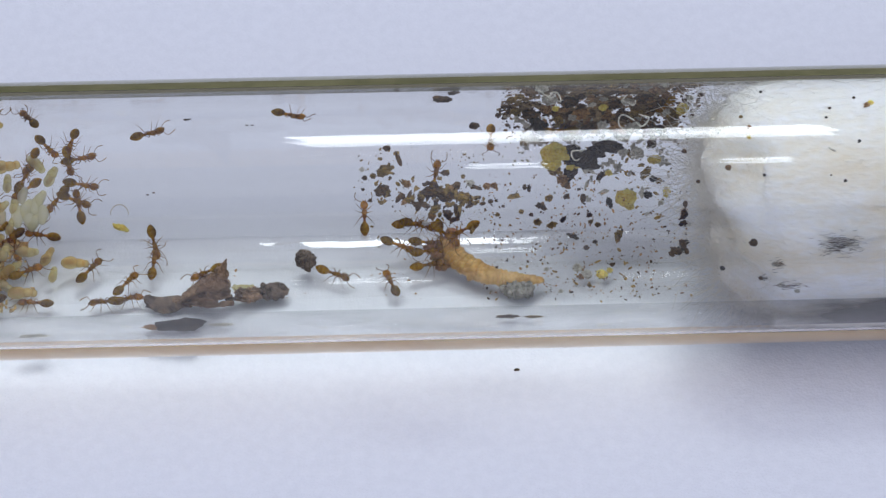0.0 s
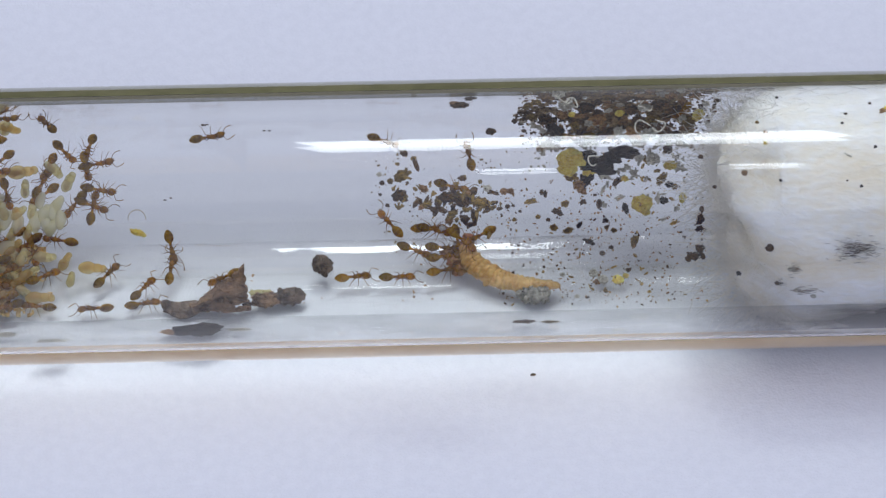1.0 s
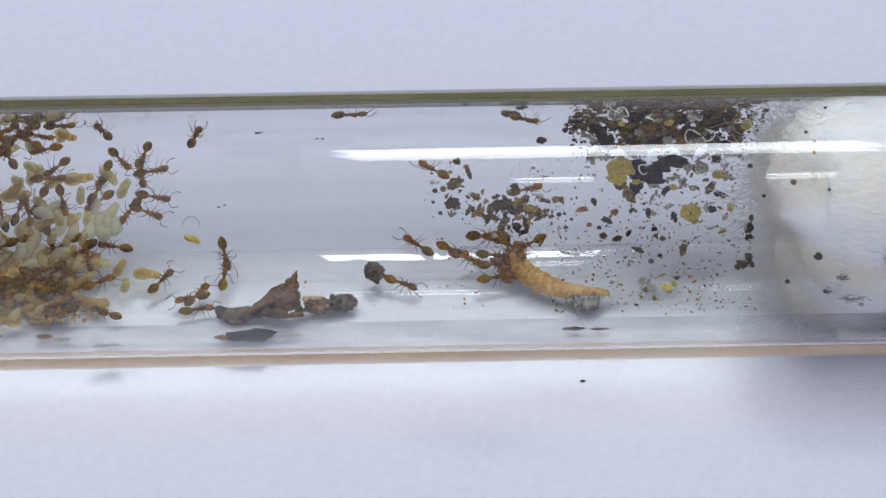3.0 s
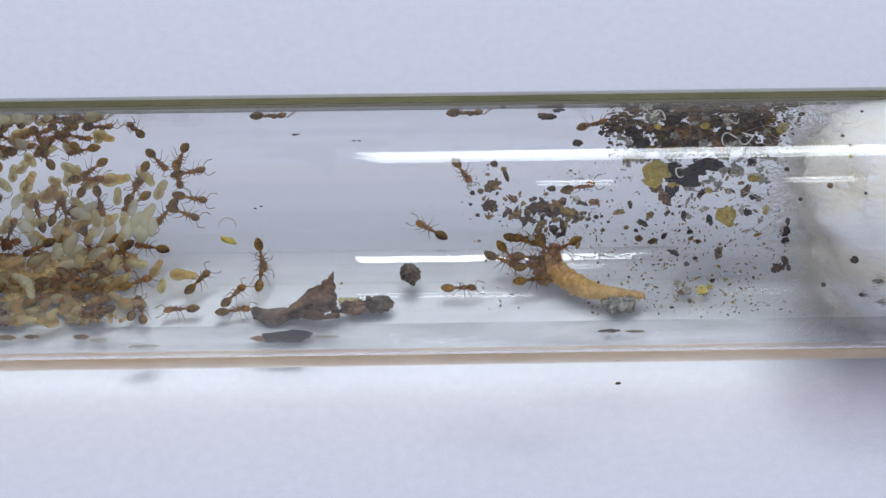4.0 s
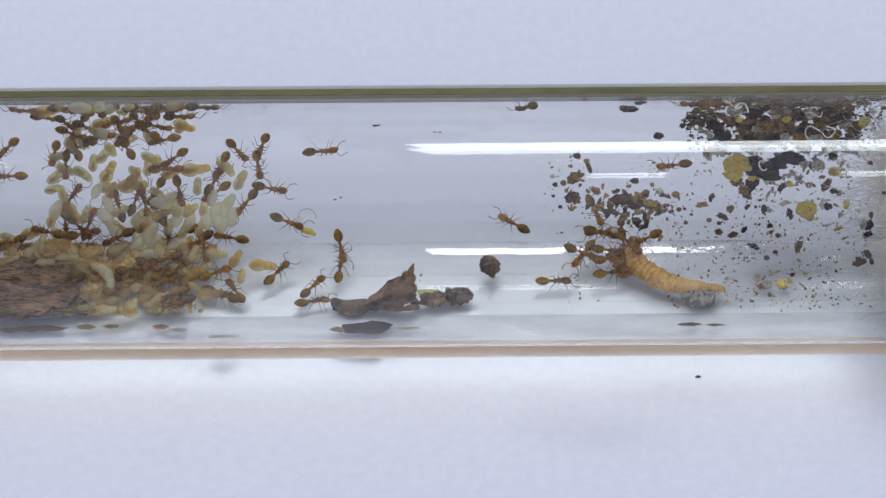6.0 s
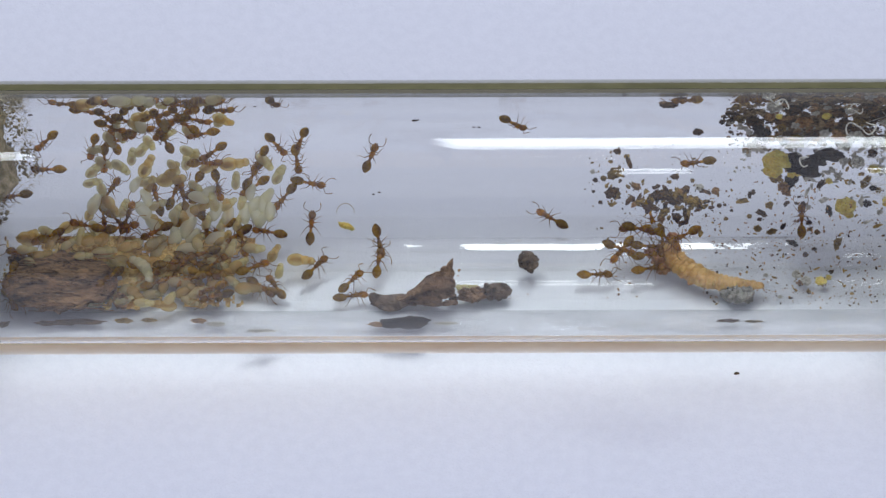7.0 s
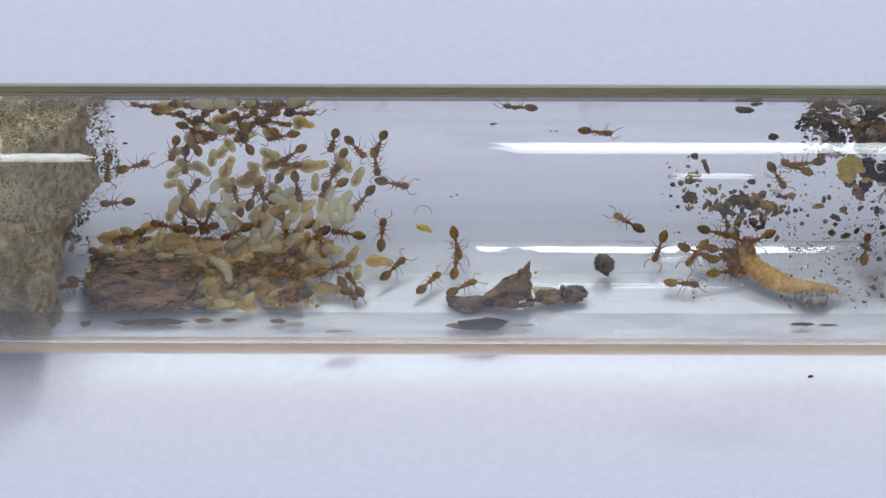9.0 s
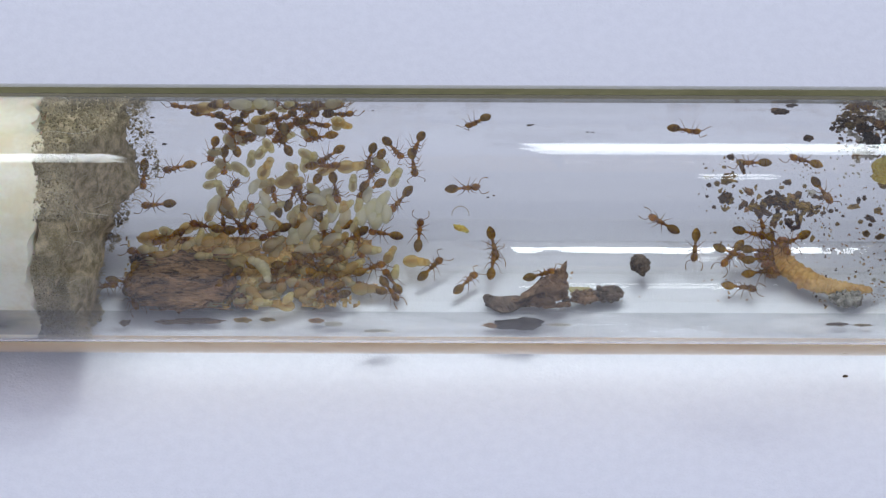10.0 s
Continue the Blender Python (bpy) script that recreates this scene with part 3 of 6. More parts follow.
def brood(x, a, h, kind="cream", size=1.0, lift=0.3):
    m = on_wall(x, a, h, INNER - lift, size)
    if kind not in BROOD:
        BROOD[kind] = build_brood(kind)
        BROOD[kind].matrix_basis = m
        return BROOD[kind]
    src = BROOD[kind]
    keep = src.scale.copy()
    src.scale = (1, 1, 1)
    ob = copy_thing(src, m)
    src.scale = keep
    return ob


# ---- crumbs and refuse ----
CRUMB_KINDS = {"dark": (DARK, "dark brown refuse crumb stuck to the glass"), "brown": (BROWN, "brown refuse crumb stuck to the glass"), "olive": (OLIVE, "olive-brown refuse crumb stuck to the glass"),
               "yellow": (YELLOW, "yellow seed crumb stuck to the glass"), "grey": (GREY, "grey felted refuse crumb stuck to the glass"), "black": (BLACK, "black shell crumb stuck to the glass"), "flesh": (FLESH, "reddish torn scrap on the tube wall")}
CRUMBS = {}


def crumb(x, a, size, kind="dark", rho=None, long=1.0, h=0.0, flat=0.85):
    """An uneven crumb; size is its half-width in mm."""
    index = (kind, int(abs(x * 7 + a)) % 5)
    if index not in CRUMBS:
        bm = bmesh.new()
        s = index[1] * 3.3 + len(kind)
        rng = random.Random(int(s * 10))
        ball(bm, (0, 0, 0.0), (0.80, 0.68, 0.62), rough=0.3 if kind == "yellow" else 0.8, freq=1.9, seed=s, detail=3)
        for _ in range(3 if kind == "yellow" else 13):
            w = rng.uniform(0, math.tau)
            far = rng.uniform(0.25, 0.85)
            k = rng.uniform(0.12, 0.38)
            ball(bm, (far * math.cos(w), far * 0.8 * math.sin(w), rng.uniform(-0.25, 0.3)), (k * rng.uniform(0.8, 1.7), k, k * 0.8), turn=(0, 0, rng.uniform(0, 180)), rough=0.8, freq=1.8, seed=rng.uniform(0, 90), detail=1)
        CRUMBS[index] = mesh_from(bm, "crumb", CRUMB_KINDS[kind][0], smooth=False)
    ob = new("refuse_crumb", CRUMBS[index])
    m = on_wall(x, a, h, INNER - size * flat * 0.55 if rho is None else rho)
    ob.matrix_basis = m @ Matrix.Diagonal((size * long, size, size * flat, 1))
    return tagged(ob, CRUMB_KINDS[kind][1], "crumb", group="refuse crumbs")


def dust(name, material, label, count, seed, x0, x1, a0, a1, small, large, dense=None, rho=INNER):
    """Uncountable fine grit on the wall, one object."""
    rng = random.Random(seed)
    bm = bmesh.new()
    made = 0
    while made < count:
        x, a = rng.uniform(x0, x1), rng.uniform(a0, a1)
        if noise.noise(Vector((x * 0.35, a * 0.04, seed))) + rng.uniform(-0.4, 0.4) < (0.0 if dense is None else dense):
            continue
        made += 1
        s = small + (large - small) * rng.random() ** 3
        base = len(bm.verts)
        m = on_wall(x, a, rng.uniform(0, 360), rho - s * 0.3)
        vs = bmesh.ops.create_icosphere(bm, subdivisions=1, radius=1.0)["verts"] if s > 0.09 else bmesh.ops.create_cube(bm, size=1.5)["verts"]
        k = Vector((rng.uniform(0.7, 1.8), rng.uniform(0.6, 1.1), rng.uniform(0.3, 0.7))) * s
        for v in vs:
            w = Vector((v.co.x * k.x * rng.uniform(0.75, 1.25), v.co.y * k.y * rng.uniform(0.75, 1.25), v.co.z * k.z))
            p = m.to_3x3() @ w + m.translation / MM
            v.co = p
    return tagged(part(name, bm, material, smooth=False), label, "grit", kind="stuff")


def smudge(x, a, wide, tall, count, seed):
    """A dark smudge of short fibres on the cotton, thinning out from its middle."""
    rng = random.Random(seed)
    bm = bmesh.new()
    for _ in range(count):
        px, pa = x + rng.gauss(0, wide), a + rng.gauss(0, tall)
        pts = [wall_point(px + k * rng.uniform(0.04, 0.16), pa + rng.uniform(-0.5, 0.5), rng.uniform(0.0, 0.03)) for k in range(4)]
        tube_along(bm, pts, [0.006, 0.011, 0.011, 0.005], sides=3, cap=False)
    return tagged(part("cotton_smudge", bm, DARK), "dark fibrous smudge on the cotton plug", "smudge", kind="stuff")


def refuse_mat(name, x0, x1, a0, a1, thresh, seed, label, material, lift=0.12):
    """A ragged, holed mat of felted refuse on the wall."""
    bm = bmesh.new()
    nx, na = int((x1 - x0) / 0.13), int((a1 - a0) / 1.1)
    grid = {}

    def here(i, j):
        if (i, j) not in grid:
            x, a = x0 + (x1 - x0) * i / nx, a0 + (a1 - a0) * j / na
            n = noise.noise(Vector((x * 1.6, a * 0.16, seed))) + 0.6 * noise.noise(Vector((x * 4, a * 0.4, seed)))
            rho = INNER - 0.03 - lift * (1 + n)
            x += 0.06 * noise.noise(Vector((x * 9, a, seed)))
            grid[(i, j)] = bm.verts.new((x, rho * math.sin(radians(a)), 8 - rho * math.cos(radians(a))))
        return grid[(i, j)]

    for i in range(nx):
        for j in range(na):
            x, a = x0 + (x1 - x0) * (i + 0.5) / nx, a0 + (a1 - a0) * (j + 0.5) / na
            u, w = 2 * i / nx - 1, 2 * j / na - 1
            edge = 0.9 * max(0, abs(u) - 0.55) / 0.45 + 0.7 * max(0, -w - 0.2) / 0.8
            n = noise.noise(Vector((x * 0.7, a * 0.07, seed + 5))) + 0.55 * noise.noise(Vector((x * 2.1, a * 0.22, seed))) + 0.3 * noise.noise(Vector((x * 6, a * 0.6, seed)))
            if n - edge > thresh:
                bm.faces.new((here(i, j), here(i + 1, j), here(i + 1, j + 1), here(i, j + 1)))
    made = bmesh.ops.extrude_face_region(bm, geom=bm.faces[:])
    for v in (g for g in made["geom"] if isinstance(g, bmesh.types.BMVert)):
        d = Vector((0, v.co.y, v.co.z - 8)).normalized()
        v.co += d * 0.07
    bmesh.ops.recalc_face_normals(bm, faces=bm.faces)
    return tagged(part(name, bm, material, smooth=False), label, "refuse")


def flakes(name, material, label, count, seed, x, a, wide, tall, small, large):
    """Uncountable torn flakes thinning out from the middle of a patch on the wall, one object."""
    rng = random.Random(seed)
    bm = bmesh.new()
    for _ in range(count):
        m = on_wall(x + rng.gauss(0, wide), a + rng.gauss(0, tall), rng.uniform(0, 360), INNER - 0.05 - rng.random() * 0.12)
        s = small + (large - small) * rng.random() ** 2
        k = Vector((rng.uniform(0.9, 2.2), rng.uniform(0.5, 1.0), rng.uniform(0.25, 0.6))) * s
        o = Vector([rng.uniform(0, 90) for _ in range(3)])
        for v in bmesh.ops.create_icosphere(bm, subdivisions=2 if s > 0.1 else 1, radius=1.0)["verts"]:
            d = v.co * (1 + 0.9 * noise.noise(v.co * 1.7 + o) + 0.4 * noise.noise(v.co * 4 + o))
            p = m.to_3x3() @ Vector((d.x * k.x, d.y * k.y, d.z * k.z)) + m.translation / MM
            far = math.hypot(p.y, p.z - 8)
            if far > INNER - 0.01:
                p = Vector((p.x, p.y * (INNER - 0.01) / far, 8 + (p.z - 8) * (INNER - 0.01) / far))
            v.co = p
    return tagged(part(name, bm, material, smooth=False), label, "flakes", kind="stuff")


# ---- single things on the tube floor ----
def bark_piece(x, a):
    thing = new("bark_piece")
    bm = bmesh.new()
    n, m = 60, 56
    rings = []
    for i in range(n + 1):
        q = i / n
        px = (q - 0.5) * 6.6
        env = (1 - abs(2 * q - 1) ** 3) ** 0.5 * (0.92 + 0.30 * noise.noise(Vector((q * 7, 2, 1))))
        ring = []
        for j in range(m):
            b = j * math.tau / m
            d = Vector((px * 0.5, math.cos(b) * 1.2, math.sin(b) * 1.2))
            groove = 0.22 * noise.noise(Vector((px * 0.3, math.cos(b) * 7, math.sin(b) * 7)))
            k = (1 + 0.10 * math.cos(4 * b + 0.6)) * (1 + 0.42 * noise.noise(d * 0.9) + groove + 0.16 * noise.noise(d * 3.5) + 0.08 * noise.noise(d * 9))
            ring.append(bm.verts.new((px + 0.3 * noise.noise(Vector((math.cos(b) * 2, math.sin(b) * 2, q * 2))), 1.95 * env * k * math.cos(b), 1.35 * env * k * math.sin(b))))
        rings.append(ring)
    for p, q in zip(rings, rings[1:]):
        for j in range(m):
            bm.faces.new((p[j], p[(j + 1) % m], q[(j + 1) % m], q[j]))
    bm.faces.new(rings[0][::-1])
    bm.faces.new(rings[-1])
    bmesh.ops.recalc_face_normals(bm, faces=bm.faces)
    part("grooved_bark", bm, BARK, thing)
    bm = bmesh.new()
    rng = random.Random(4)
    for _ in range(90):
        b = rng.uniform(-0.6, 3.5)
        px = rng.uniform(-2.9, 2.6)
        tube_along(bm, [(px, 1.98 * math.cos(b), 1.38 * math.sin(b)), (px + rng.uniform(0.4, 1.1), 2.02 * math.cos(b + 0.05), 1.42 * math.sin(b + 0.05))], [0.06, 0.03], sides=4)
    tagged(part("splinter", bm, BARK, thing), kind="stuff")
    thing.matrix_basis = on_wall(x, a, 0, 5.95)
    return tagged(thing, "dark brown grooved bark piece on the tube floor", "bark piece")


def slab(bm, outline, thick, wave, seed):
    """A thin uneven sheet with the given outline in its xz plane."""
    front, back = [], []
    for u, w in outline:
        o = wave * noise.noise(Vector((u * 0.6, w * 0.6, seed)))
        front.append(bm.verts.new((u, o - thick / 2, w)))
        back.append(bm.verts.new((u, o + thick / 2, w)))
    f1 = bm.faces.new(front)
    f2 = bm.faces.new(back[::-1])
    k = len(front)
    for i in range(k):
        bm.faces.new((front[i], back[i], back[(i + 1) % k], front[(i + 1) % k]))
    bmesh.ops.triangulate(bm, faces=[f1, f2])
    bmesh.ops.subdivide_edges(bm, edges=bm.edges[:], cuts=3, use_grid_fill=True)
    for v in bm.verts:
        v.co.x += 0.16 * noise.noise(v.co * 3.1 + Vector((0, seed, 0)))
        v.co.z += 0.16 * noise.noise(v.co * 2.7 + Vector((0, 0, seed)))
        v.co.y += 0.22 * noise.noise(v.co * 1.3 + Vector((seed, 0, 0))) + 0.08 * noise.noise(v.co * 4 + Vector((seed, 0, 0)))
    bmesh.ops.recalc_face_normals(bm, faces=bm.faces)


def leaf_scrap(x, a):
    thing = new("leaf_scrap")
    bm = bmesh.new()
    slab(bm, [(-2.3, -0.35), (-1.8, 0.05), (-1.2, 0.6), (-0.8, 1.15), (-0.45, 1.45), (-0.2, 1.9), (0.1, 2.1), (0.35, 2.55), (0.6, 2.65), (0.75, 3.0), (0.95, 2.95), (1.05, 3.45), (1.25, 3.55), (1.2, 3.0), (1.3, 2.6), (1.18, 2.1), (1.36, 1.7), (1.25, 1.2), (1.4, 0.7), (0.95, 0.2), (0.2, -0.2), (-0.6, -0.5), (-1.5, -0.55), (-2.1, -0.55)], 0.3, 0.5, 3)
    part("torn_blade", bm, LEAF, thing, "brown torn blade standing on edge")
    bm = bmesh.new()
    slab(bm, [(-1.5, -0.4), (-1.1, 0.0), (-0.7, 0.2), (-0.45, 0.6), (-0.2, 0.7), (0.0, 1.2), (0.25, 1.1), (0.4, 1.5), (0.6, 1.2), (0.7, 0.7), (0.9, 0.4), (0.5, 0.05), (0.0, -0.3), (-0.8, -0.5)], 0.2, 0.4, 8)
    part("torn_layer", bm, LEAF, thing, at=pose(-0.0002, -0.00035, 0))
    bm = bmesh.new()
    for k, (u, w, r) in enumerate(((-0.9, 0.0, 0.35), (-0.3, 0.1, 0.4), (0.3, -0.05, 0.45), (0.9, -0.1, 0.35), (1.3, 0.0, 0.3), (0.6, 0.6, 0.25), (-1.5, -0.1, 0.3))):
        ball(bm, (u, -0.3, w), (r * 0.9, r * 0.5, r * 0.5), rough=0.8, freq=1.6, seed=k * 3.1, detail=2)
    part("foot_crumb", bm, LEAF, thing)
    bm = bmesh.new()
    ball(bm, (-2.0, -0.25, -0.1), (1.0, 0.5, 0.3), rough=0.6, seed=4, detail=3)
    ball(bm, (-2.9, 0.0, 0.1), (0.3, 0.3, 0.28), rough=0.6, seed=6, detail=2)
    part("base_clod", bm, GREY_BROWN, thing, "greyish clod at the blade's foot")
    m = on_wall(x, a, 0, 6.95)
    thing.matrix_basis = m @ pose(0, 0, 0, 14, 0, 0) @ Matrix.Scale(1.12, 4)
    return tagged(thing, "dark brown torn leaf scrap standing on the tube floor", "leaf scrap")


def clod(name, x, a, radius, material, label, category, seed, stretch=(1, 1, 1), lumps=9):
    bm = bmesh.new()
    rng = random.Random(seed)
    ball(bm, (0, 0, 0), [radius * 0.8 * k for k in stretch], rough=0.4, freq=1.6, seed=seed, detail=3)
    for _ in range(lumps * 4):
        d = Vector([rng.gauss(0, 1) for _ in range(3)]).normalized()
        ball(bm, [d[i] * radius * 0.84 * stretch[i] for i in range(3)], [radius * rng.uniform(0.14, 0.30)] * 3, rough=0.6, freq=1.4, seed=rng.uniform(0, 50), detail=2)
    me = mesh_from(bm, name, material)
    thing = new(name, me)
    thing.matrix_basis = on_wall(x, a, 0, INNER - radius * 0.8 * stretch[2])
    return tagged(thing, label, category)


def mealworm(points, label):
    """A torn mealworm: overlapping ring segments along a bent line, flesh at the open end."""
    thing = new("mealworm")
    ctrl = [Vector(p) for p in points]
    way = []
    for i in range(len(ctrl) - 1):
        for k in range(4):
            way.append(ctrl[i].lerp(ctrl[i + 1], k / 4))
    way.append(ctrl[-1])
    for _ in range(3):
        way = [way[0]] + [(way[i - 1] + way[i] * 2 + way[i + 1]) / 4 for i in range(1, len(way) - 1)] + [way[-1]]
    n = len(way)
    for i in range(n - 1):
        q = i / (n - 1)
        rad = 0.70 * (0.55 + 0.45 * min(1, q * 3.2)) * (1 + 0.06 * math.sin(i * 2.4)) * (1 - 0.68 * max(0, (q - 0.42) / 0.58) ** 1.3)
        d = (way[i + 1] - way[i])
        bm = bmesh.new()
        mid = (way[i] + way[i + 1]) / 2
        made = ball(bm, (0, 0, 0), (d.length * 1.2, rad, rad * 0.9), rough=0.18, freq=2.2, seed=i * 1.3, detail=3)
        turn = d.to_track_quat("X", "Z").to_matrix().to_4x4()
        bm.transform(Matrix.Translation(mid) @ turn)
        part("body_ring", bm, FLESH if i < 3 else ORANGE, thing)
    return tagged(thing, label, "mealworm")


def bent_hair(name, x, a, radius, turn, label, material=HAIR, lift=0.4, sweep=200, thick=0.03):
    bm = bmesh.new()
    pts = [(radius * math.cos(radians(turn + k * sweep / 14)), radius * math.sin(radians(turn + k * sweep / 14)), 0.12 * math.sin(k * 0.7)) for k in range(15)]
    tube_along(bm, pts, [thick * (0.5 + 0.5 * math.sin(math.pi * (k + 1) / 16)) for k in range(15)], sides=5)
    ob = part(name, bm, material)
    ob.matrix_basis = on_wall(x, a, 0, INNER - lift)
    return tagged(ob, label, "fibre")


def mould_reach(b):
    """How far the mould has grown from the plug at the angle b round the wall."""
    top = max(0.0, math.cos(radians(b - 112)))
    return 1.5 + 3.7 * min(1.0, top * 1.5) ** 1.2 + 0.7 * noise.noise(Vector((math.cos(radians(b)) * 2, math.sin(radians(b)) * 2, 3)))


def mould_start(b):
    """Where the mould meets the plug at the angle b."""
    return -42.05 + 0.9 * max(0.0, math.cos(radians(b))) + 0.35 * noise.noise(Vector((b * 0.05, 4, 1)))


def clumps(name, material, thing, rng, count, small, large):
    """Soft little clumps against the glass, thinning out from the plug."""
    ball_bm = bmesh.new()
    bmesh.ops.create_icosphere(ball_bm, subdivisions=1, radius=1.0)
    unit = [v.co.copy() for v in ball_bm.verts]
    tris = [[v.index for v in f.verts] for f in ball_bm.faces]
    ball_bm.free()
    verts, faces = [], []
    for _ in range(count):
        b = rng.uniform(-120, 225)
        q = rng.random()
        x = mould_start(b) - 0.2 + (mould_reach(b) + 0.6) * q
        if noise.noise(Vector((x * 0.9, b * 0.06, 7.0))) + 0.5 * noise.noise(Vector((x * 2.6, b * 0.2, 3.0))) < -0.45 + 0.9 * max(0.0, q - 0.5):
            continue
        s = small + (large - small) * rng.random() ** 2
        rad = 7.22 - s * rng.uniform(0.7, 1.6)
        c = Vector((x, rad * math.sin(radians(b)), 8 - rad * math.cos(radians(b))))
        base = len(verts)
        for u in unit:
            verts.append((c + u * s * rng.uniform(0.6, 1.25)) * MM)
        faces += [[base + k for k in f] for f in tris]
    me = bpy.data.meshes.new(name)
    me.from_pydata(verts, [], faces)
    me.materials.append(material)
    ob = new(name, me)
    ob.parent = thing
    return tagged(ob, kind="stuff")


def mould_mass(seed):
    """Fuzzy mould grown over the damp plug's face: felt, crumbs of spores and many soft threads."""
    thing = new("mould_patch")
    rng = random.Random(seed)
    bm = bmesh.new()
    n, m = 110, 36
    rows = []
    for j in range(n):
        b = 360 * j / n
        reach = mould_reach(b) * 0.86
        row = []
        for i in range(m):
            q = i / (m - 1)
            x = mould_start(b) + reach * math.sin(min(1, q * 1.25) * math.pi / 2)
            rad = 7.12 if q < 0.55 else 0.05 + 7.07 * math.cos((q - 0.55) / 0.45 * math.pi / 2)
            w = Vector((x, rad * math.sin(radians(b)), -rad * math.cos(radians(b))))
            rr = max(0.02, rad * (1 - 0.006 * abs(noise.noise(w * 1.6)) - 0.006 * abs(noise.noise(w * 4.2))))
            mean = -42.0 + 3.2
            xx = (x * rad + mean * (7.17 - rad)) / 7.17 + 0.6 * noise.noise(w * 0.9) + 0.35 * noise.noise(w * 2.6)
            row.append(bm.verts.new((xx, rr * math.sin(radians(b)), 8 - rr * math.cos(radians(b)))))
        rows.append(row)
    for j in range(n):
        p, q = rows[j], rows[(j + 1) % n]
        for i in range(m - 1):
            bm.faces.new((p[i], p[i + 1], q[i + 1], q[i]))
    bmesh.ops.recalc_face_normals(bm, faces=bm.faces)
    part("mould_felt", bm, MOULD, thing)
    bm = bmesh.new()
    for _ in range(4200):
        b = rng.uniform(-120, 225)
        x = mould_start(b) + mould_reach(b) * rng.uniform(0.02, 1.22) ** 0.6
        rad = rng.uniform(6.3, 7.15)
        p = Vector((x, rad * math.sin(radians(b)), 8 - rad * math.cos(radians(b))))
        d = Vector((rng.uniform(0.1, 1), rng.uniform(-0.8, 0.8), rng.uniform(-0.8, 0.8))).normalized()
        s = rng.uniform(0.1, 0.45)
        q = p + d * s + Vector((0, rng.uniform(-0.1, 0.1), rng.uniform(-0.1, 0.1)))
        off = Vector((0, q.y, q.z - 8))
        if off.length > 7.2:
            off *= 7.2 / off.length
            q = Vector((q.x, off.y, 8 + off.z))
        tube_along(bm, [p, p.lerp(q, 0.5) + Vector((0.03, 0, 0)), q], [0.015, 0.012, 0.006], sides=3, cap=False)
    tagged(part("mould_thread", bm, MOULD, thing), kind="stuff")
    clumps("mould_clump", MOULD_CLUMP, thing, rng, 11000, 0.03, 0.14)
    clumps("spore_crumb", MOULD_DARK, thing, rng, 1500, 0.015, 0.05)
    return tagged(thing, "olive-brown fuzzy mould on the damp cotton face", "mould")


# ---- the ant colony: x, height round the wall, heading ----
ant(-33.95, 129.4, 146, 4, "nest")
ant(-32.59, 83.0, -103, 2, "nest")
ant(-31.95, 75.5, -93, 2, "nest")
ant(-30.89, 88.6, 24, 4, "nest")
ant(-28.28, 87.8, 112, 0, "nest")
ant(-26.06, 92.5, -163, 3, "nest")
ant(-27.42, 111.2, -71, 1, "nest")
ant(-25.90, 134.0, -145, 0, "nest")
ant(-27.28, 126.0, 154, 1, "nest")
ant(-30.91, 125.5, 151, 0, "nest")
ant(-28.63, 106.9, -77, 2, "nest")
ant(-20.20, 87.6, -109, 3, "nest")
ant(-21.64, 84.4, -56, 1, "nest")
ant(-20.45, 74.8, -83, 3, "nest")
ant(-21.23, 54.0, -129, 4, "nest")
ant(-23.04, 59.7, -145, 0, "nest")
ant(-25.21, 60.3, -79, 4, "nest")
ant(-27.28, 54.5, 101, 1, "nest")
ant(-28.87, 53.4, 104, 0, "nest")
ant(-27.82, 56.2, 68, 1, "nest")
ant(-31.68, 57.6, 55, 3, "nest")
ant(-26.02, 39.9, -72, 2, "nest")
ant(-23.74, 30.9, -78, 1, "nest")
ant(-22.17, 35.9, 170, 3, "nest")
ant(-22.68, 75.0, -115, 1, "nest")
ant(-30.35, 120.0, 74, 0, "nest")
ant(-28.55, 95.2, -108, 1, "nest")
ant(-26.96, 100.3, 130, 4, "nest")
ant(-29.31, 125.1, 77, 4, "nest")
ant(-32.67, 115.3, -19, 3, "nest")
ant(-26.89, 43.7, 27, 1, "nest")
ant(-25.07, 37.7, -148, 1, "nest")
ant(-26.62, 60.4, -119, 0, "nest")
ant(-25.48, 79.7, -140, 0, "nest")
ant(-24.12, 34.0, -145, 1, "nest")
ant(-31.29, 87.4, 101, 1, "nest")
ant(-31.41, 98.4, -31, 1, "nest")
ant(-31.42, 137.7, -6, 1, "nest")
ant(-29.09, 133.6, 43, 2, "nest")
ant(-26.89, 137.4, -12, 2, "nest")
ant(-25.17, 127.4, 64, 1, "nest")
ant(-28.71, 109.1, 25, 4, "nest")
ant(-26.35, 104.9, -22, 1, "nest")
ant(-30.44, 103.8, -39, 1, "nest")
ant(-31.66, 108.5, -59, 1, "nest")
ant(-28.09, 96.0, 71, 3, "nest")
ant(-29.80, 94.8, 18, 2, "nest")
ant(-25.45, 140.1, -15, 0, "nest")
ant(-23.09, 66.1, 59, 2, "nest")
ant(-19.36, 16.7, 48, 3, "floor")
ant(-25.15, 4.1, 94, 1, "floor")
ant(-17.21, 8.2, 49, 1, "floor")
ant(-15.58, 19.7, 81, 2, "floor")
ant(-15.56, 30.7, -78, 0, "wall")
ant(-25.99, 9.8, -16, 2, "nest", rho=6.60)
ant(-28.68, 3.6, 19, 4, "nest", rho=6.60)
